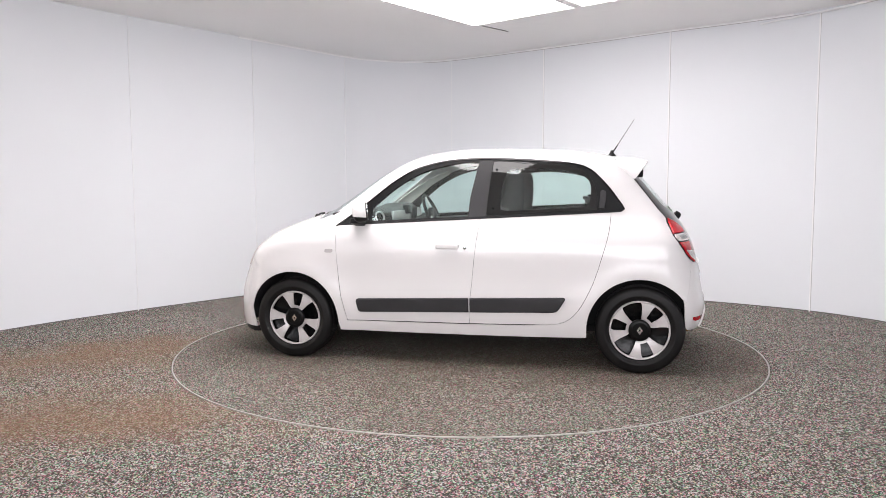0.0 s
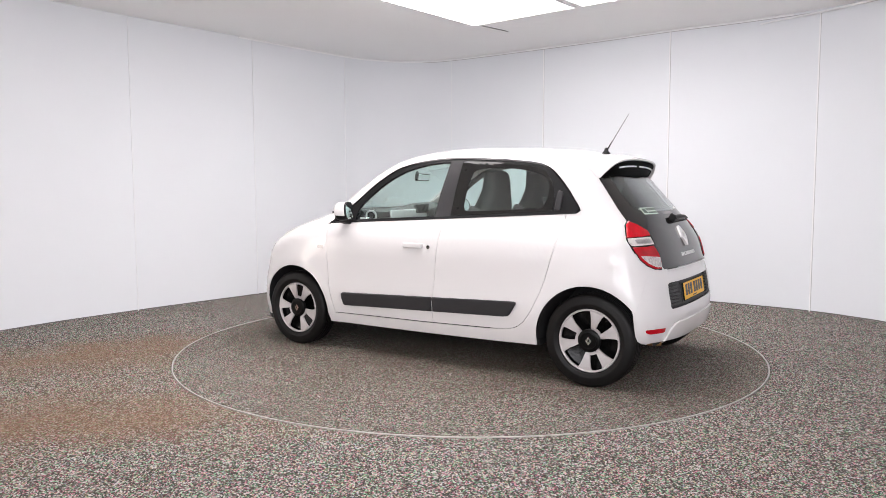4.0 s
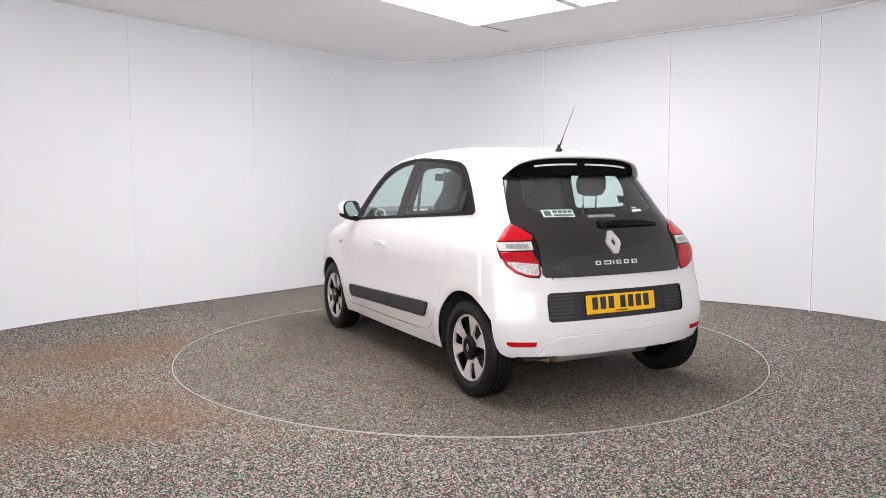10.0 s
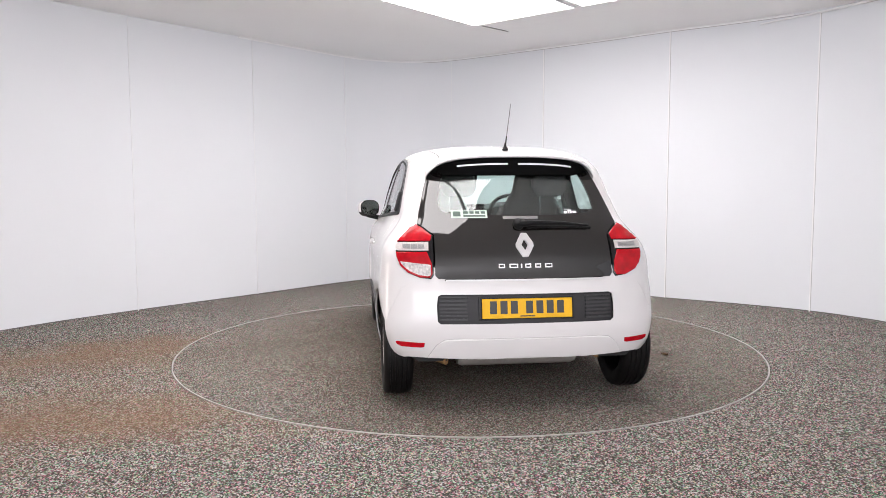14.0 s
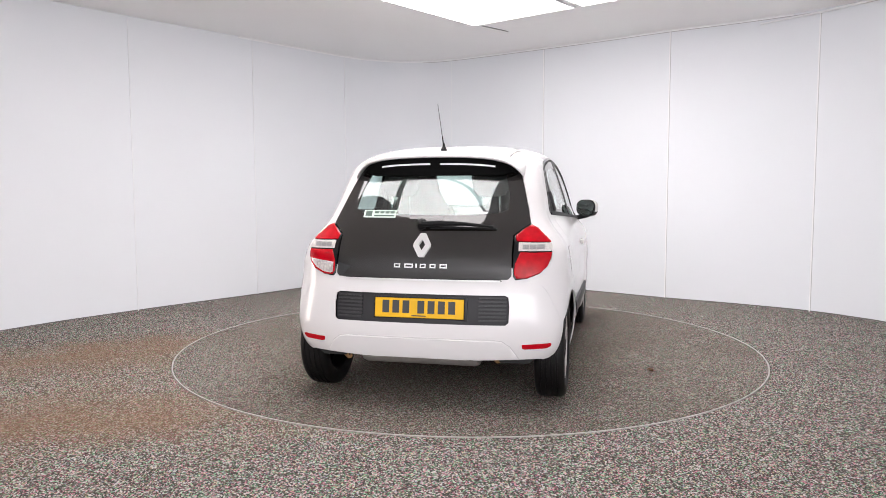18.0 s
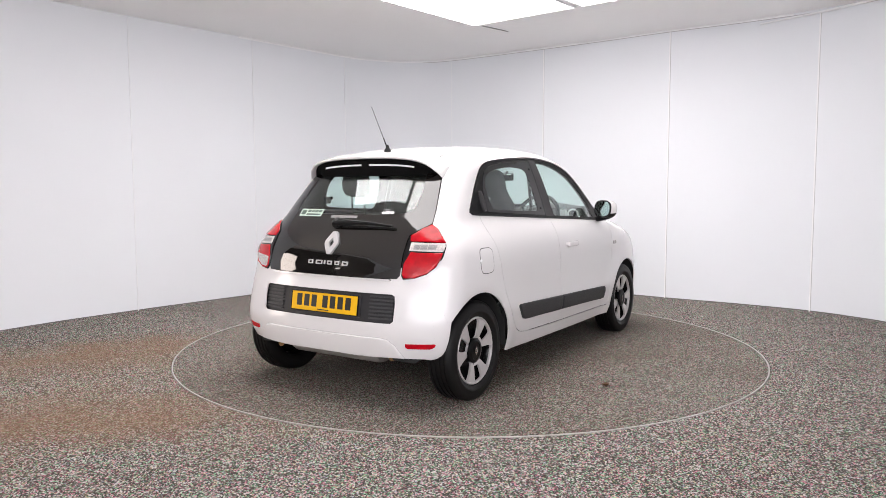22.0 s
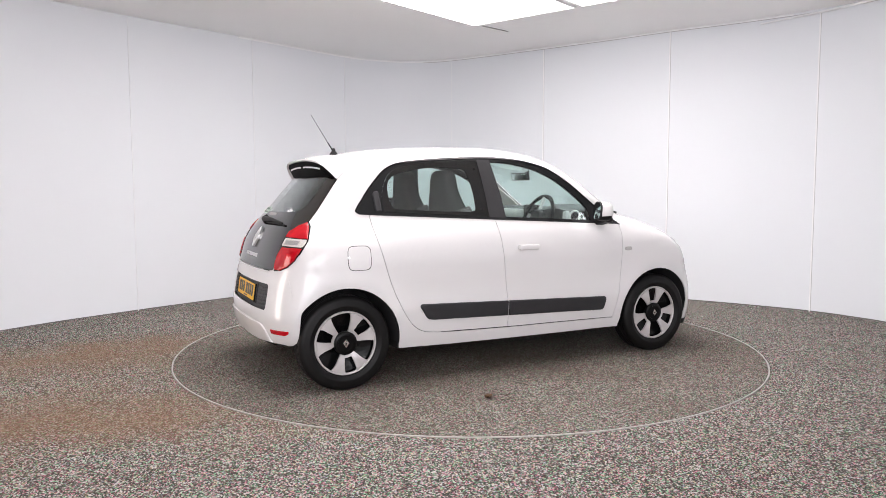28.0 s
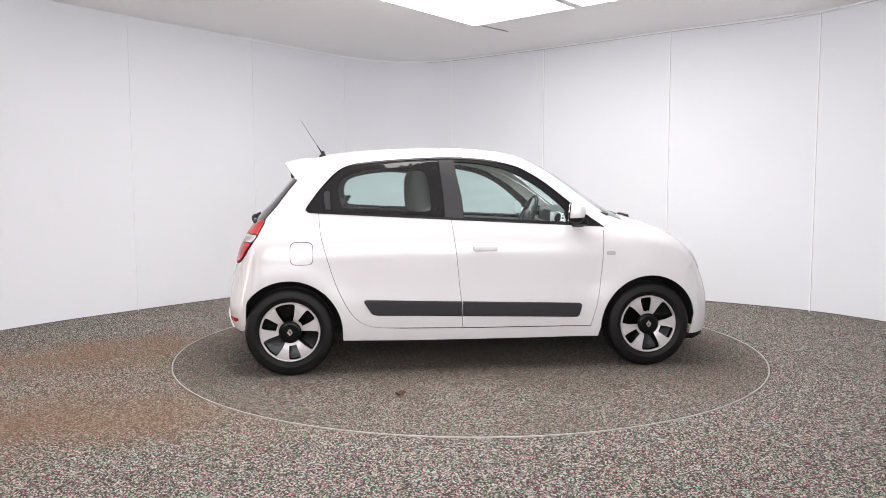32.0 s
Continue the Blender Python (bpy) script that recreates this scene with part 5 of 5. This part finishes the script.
def cabin():
    for f in (1, -1):
        y = f * 0.35
        back = cushion([((-0.16, y, 0.52), 0.20, 0.05, (1, 0, 0.25)), ((-0.175, y, 0.56), 0.235, 0.085, (1, 0, 0.25)), ((-0.22, y, 0.75), 0.245, 0.085, (1, 0, 0.25)), ((-0.275, y, 0.95), 0.245, 0.085, (1, 0, 0.25)),
                        ((-0.31, y, 1.08), 0.225, 0.080, (1, 0, 0.25)), ((-0.335, y, 1.17), 0.180, 0.072, (1, 0, 0.2)), ((-0.345, y, 1.24), 0.145, 0.066, (1, 0, 0.15)), ((-0.350, y, 1.32), 0.135, 0.060, (1, 0, 0.1)),
                        ((-0.352, y, 1.365), 0.120, 0.050, (1, 0, 0.1)), ((-0.352, y, 1.385), 0.085, 0.030, (1, 0, 0.1))])
        seat = part("front_seat", back, M_SEAT, CAR, "dark fabric front seat with built-in headrest")
        base = cushion([((-0.22, y, 0.52), 0.235, 0.05, (0, 0, 1)), ((-0.15, y, 0.51), 0.25, 0.075, (0, 0, 1)), ((0.10, y, 0.53), 0.25, 0.08, (0, 0, 1)), ((0.27, y, 0.55), 0.245, 0.07, (0, 0, 1)), ((0.32, y, 0.54), 0.22, 0.04, (0, 0, 1))])
        part("seat_cushion", base, M_SEAT, seat)
        for s in (1, -1):
            bol = cushion([((-0.15, y + s * 0.235, 0.62), 0.030, 0.05, (1, 0, 0.25)), ((-0.19, y + s * 0.240, 0.80), 0.032, 0.065, (1, 0, 0.25)), ((-0.245, y + s * 0.235, 1.0), 0.030, 0.062, (1, 0, 0.25)), ((-0.29, y + s * 0.205, 1.12), 0.022, 0.045, (1, 0, 0.25))], 14)
            part("side_bolster", bol, M_SEATSIDE, seat, "grey side bolster")
        hy = f * 0.30
        hr = cushion([((-1.00, hy, 1.205), 0.060, 0.022, (1, 0, 0.2)), ((-1.005, hy, 1.218), 0.095, 0.040, (1, 0, 0.2)), ((-1.012, hy, 1.255), 0.116, 0.046, (1, 0, 0.2)), ((-1.018, hy, 1.305), 0.118, 0.044, (1, 0, 0.2)), ((-1.024, hy, 1.345), 0.100, 0.036, (1, 0, 0.2)), ((-1.027, hy, 1.362), 0.065, 0.018, (1, 0, 0.2))], 24, 0.7)
        bench = part("rear_seat", cushion([((-0.92, f * 0.29, 0.56), 0.27, 0.05, (1, 0, 0.2)), ((-0.935, f * 0.29, 0.60), 0.285, 0.075, (1, 0, 0.2)), ((-0.975, f * 0.29, 0.85), 0.285, 0.075, (1, 0, 0.2)), ((-1.00, f * 0.29, 1.02), 0.27, 0.065, (1, 0, 0.2)), ((-1.005, f * 0.29, 1.05), 0.22, 0.03, (1, 0, 0.2))]), M_SEAT, CAR, "dark fabric rear seat")
        part("headrest", hr, M_SEAT, bench, "dark headrest on two posts")
        for s in (1, -1):
            part("headrest_post", tube([(-0.995, hy + s * 0.055, 1.03), (-1.002, hy + s * 0.055, 1.22)], 0.006), M_CHROME, bench)
    part("bench_cushion", cushion([((-0.95, 0, 0.50), 0.55, 0.05, (0, 0, 1)), ((-0.90, 0, 0.50), 0.58, 0.075, (0, 0, 1)), ((-0.60, 0, 0.51), 0.58, 0.08, (0, 0, 1)), ((-0.50, 0, 0.50), 0.56, 0.05, (0, 0, 1))]), M_SEAT, CAR)
    part("parcel_shelf", boxm(0.40, 1.12, 0.02, Matrix.Translation((-1.25, 0, 1.0)), 0.006), M_SHELL, CAR)
    # dashboard
    dash = bmesh.new()
    rows = []
    sec = [(0.99, 1.075), (0.88, 1.100), (0.78, 1.106), (0.70, 1.100), (0.665, 1.07), (0.66, 0.98), (0.665, 0.87), (0.70, 0.75), (0.92, 0.72)]
    for y in np.linspace(-0.645, 0.645, 25):
        hump = 0.030 * math.exp(-((y + 0.36) / 0.15) ** 2)
        rows.append([dash.verts.new((x - (0.055 * (1 - (y / 0.645) ** 2) if 1 < i < 7 else 0) - (0.02 if 0 < i < 6 else 0) * math.exp(-((y + 0.36) / 0.16) ** 2), y, z + (hump if 0 < i < 5 else 0))) for i, (x, z) in enumerate(sec)])
    for a, b in zip(rows, rows[1:]):
        for i in range(len(sec)):
            j = (i + 1) % len(sec)
            dash.faces.new((a[i], a[j], b[j], b[i]))
    dash.faces.new(rows[0])
    dash.faces.new(rows[-1][::-1])
    d = part("dashboard", dash, M_DASH, CAR, "dark dashboard with white inserts")
    part("dash_insert", boxm(0.020, 0.50, 0.090, pose(0.600, 0.13, 1.040, 0, 4), 0.009, 3), M_IVORY, d, "gloss white dashboard insert")
    part("dash_insert", boxm(0.012, 0.12, 0.10, pose(0.622, -0.480, 1.035, 0, 4, -12), 0.02, 3), M_IVORY, d, "gloss white dashboard insert")
    for y in (0.585, -0.585):
        v = part("vent_ring", lathe([(0.047, 0.0), (0.047, 0.014), (0.041, 0.020), (0.034, 0.012), (0.034, 0.0)], 28), M_IVORY, d, "white ring of a round vent")
        v.matrix_basis = pose(0.645, y, 1.042, 0, 0, 90 + (-32 if y > 0 else 32)) @ pose(0, 0, 0, 12)
        v = part("vent", lathe([(0.034, 0.004), (0.030, 0.010), (0.0, 0.010)], 28), M_BLACK, d)
        v.matrix_basis = pose(0.645, y, 1.042, 0, 0, 90 + (-32 if y > 0 else 32)) @ pose(0, 0, 0, 12)
    part("screen_unit", boxm(0.03, 0.20, 0.075, pose(0.60, -0.06, 1.085, 0, 6), 0.012), M_GLOSSBLACK, d)
    # steering wheel, on the right
    n, m = 40, 10
    sw = bmesh.new()
    vs = [[sw.verts.new(((0.178 + 0.016 * math.cos(2 * math.pi * j / m)) * math.cos(2 * math.pi * i / n), (0.178 + 0.016 * math.cos(2 * math.pi * j / m)) * math.sin(2 * math.pi * i / n), 0.014 * math.sin(2 * math.pi * j / m))) for j in range(m)] for i in range(n)]
    for i in range(n):
        for j in range(m):
            sw.faces.new((vs[i][j], vs[(i + 1) % n][j], vs[(i + 1) % n][(j + 1) % m], vs[i][(j + 1) % m]))
    at = pose(0.455, -0.36, 1.03, 0, -66, 0)
    whl = part("steering_wheel", sw, M_BLACK, CAR, "black steering wheel with white spokes")
    whl.matrix_basis = at
    hb = part("wheel_boss", lathe([(0.0, -0.03), (0.055, -0.03), (0.070, -0.005), (0.062, 0.022), (0.0, 0.030)], 28), M_DASH, whl)
    hb.matrix_basis = pose(0, 0, 0, -90)
    for a in (20, 160, 270):
        s = part("wheel_spoke", boxm(0.12, 0.036, 0.012, Matrix.Translation((0.11, 0, 0.004)), 0.004), M_IVORY, whl)
        s.matrix_basis = pose(0, 0, 0, 0, 0, a + 90)
    part("steering_column", tube([(0.47, -0.36, 1.02), (0.66, -0.36, 0.93)], 0.045, 0.055, 14), M_DASH, CAR)
    # inside mirror, visors
    part("inside_mirror", boxm(0.028, 0.215, 0.062, pose(0.54, 0.02, 1.350, 0, -8, 6), 0.012, 3), M_BLACK, CAR, "black inside mirror")
    part("mirror_face", boxm(0.003, 0.190, 0.046, pose(0.5255, 0.02, 1.348, 0, -8, 6), 0.001, 1), M_CHROME, CAR, "mirror glass")
    part("mirror_stalk", tube([(0.55, 0.01, 1.355), (0.61, 0.0, 1.395)], 0.009), M_BLACK, CAR)
    # linings
    rf = [(x, ROOF_Y(x) - 0.01) for x in np.linspace(0.36, -1.06, 24)]
    rf += [(x, -y) for x, y in rf[::-1]]
    part("headlining", skin([rf], "top", lift=-0.030, thick=0.006, step=0.1), M_HEADLINE, CAR, "pale grey headlining")
    for f in (1, -1):
        dl = [(0.86, 0.33), (0.88, 0.90), (0.86, belt(0.86) - 0.004)] + [(x, belt(x) - 0.004) for x in np.linspace(0.8, -1.05, 16)] + [(-1.04, 0.70), (-0.90, 0.62), (-0.86, 0.33)]
        part("door_lining", skin([dl], "side", f, lift=-0.045, thick=0.02, step=0.08), M_SHELL, CAR, "dark door lining")
        cl = [(-1.10, belt(-1.08)), (-1.10, 0.70), (-1.46, 0.70), (-1.50, 0.95), (-1.42, 1.08), (-1.30, 1.22), (-1.19, 1.36), (-1.10, 1.40), (-0.96, 1.40), (-0.90, 1.425), (-0.93, 1.36), (-1.01, 1.275), (-1.075, 1.195), (-1.12, 1.12)]
        part("pillar_lining", skin([cl], "side", f, lift=-0.025, thick=0.006, step=0.05), M_SHELL, CAR, "dark rear pillar lining")
        ap = [(0.93, 1.02), (1.0, 1.045), (0.82, 1.185), (0.66, 1.295), (0.50, 1.385), (0.36, 1.435), (0.36, 1.395), (0.53, 1.300), (0.68, 1.180), (0.80, 1.085)]
        part("pillar_lining", skin([ap], "side", f, lift=-0.022, thick=0.010, step=0.05), M_LINING, CAR, "pale grey front pillar lining")
        bp = [(-0.08, 1.05), (-0.185, 1.05), (-0.215, 1.44), (-0.14, 1.44)]
        part("pillar_lining", skin([bp], "side", f, lift=-0.024, thick=0.03, step=0.06), M_SHELL, CAR, "dark middle pillar lining")
        belt_ = tube([(-0.19, f * 0.60, 1.36), (-0.22, f * 0.655, 0.98), (-0.20, f * 0.69, 0.62)], 0.012, 0.012, 6)
        part("seat_belt", belt_, M_SHELL, CAR)


cabin()


# ---- litter on the turntable ----
def leaf():
    bm = bmesh.new()
    rows = []
    for t in np.linspace(-1, 1, 9):
        w = 0.020 * (1 - t * t) ** 0.7 + 0.001
        rows.append([bm.verts.new((t * 0.036, s * w, 0.006 + 0.010 * abs(s) * (1 + 0.4 * math.sin(5 * t)) + 0.006 * t * t)) for s in (-1, -0.5, 0, 0.5, 1)])
    for a, b in zip(rows, rows[1:]):
        for k in range(4):
            bm.faces.new((a[k], a[k + 1], b[k + 1], b[k]))
    bm.normal_update()
    bmesh.ops.solidify(bm, geom=bm.faces[:], thickness=0.0012)
    ob = link_mesh("dry_leaf", bm, M_LEAF)
    return tagged(ob, "small curled brown dry leaf on the turntable carpet", "leaf")


LEAF = leaf()


# ---- what turns ----
def motions():
    steps = [float(t) for t in range(33)]
    turn = lambda t: Matrix.Rotation(radians(TURN_START + TURN_RATE * t), 4, "Z")
    walk(CAR, [(t, turn(t) @ Matrix.Translation((*CAR_OFF, 0))) for t in steps])
    walk(TABLE, [(t, turn(t)) for t in steps])
    walk(LEAF, [(t, turn(t) @ pose(CAR_OFF[0] - 0.534, CAR_OFF[1] - 1.332, -0.003, 0, 0, 25)) for t in steps])


motions()
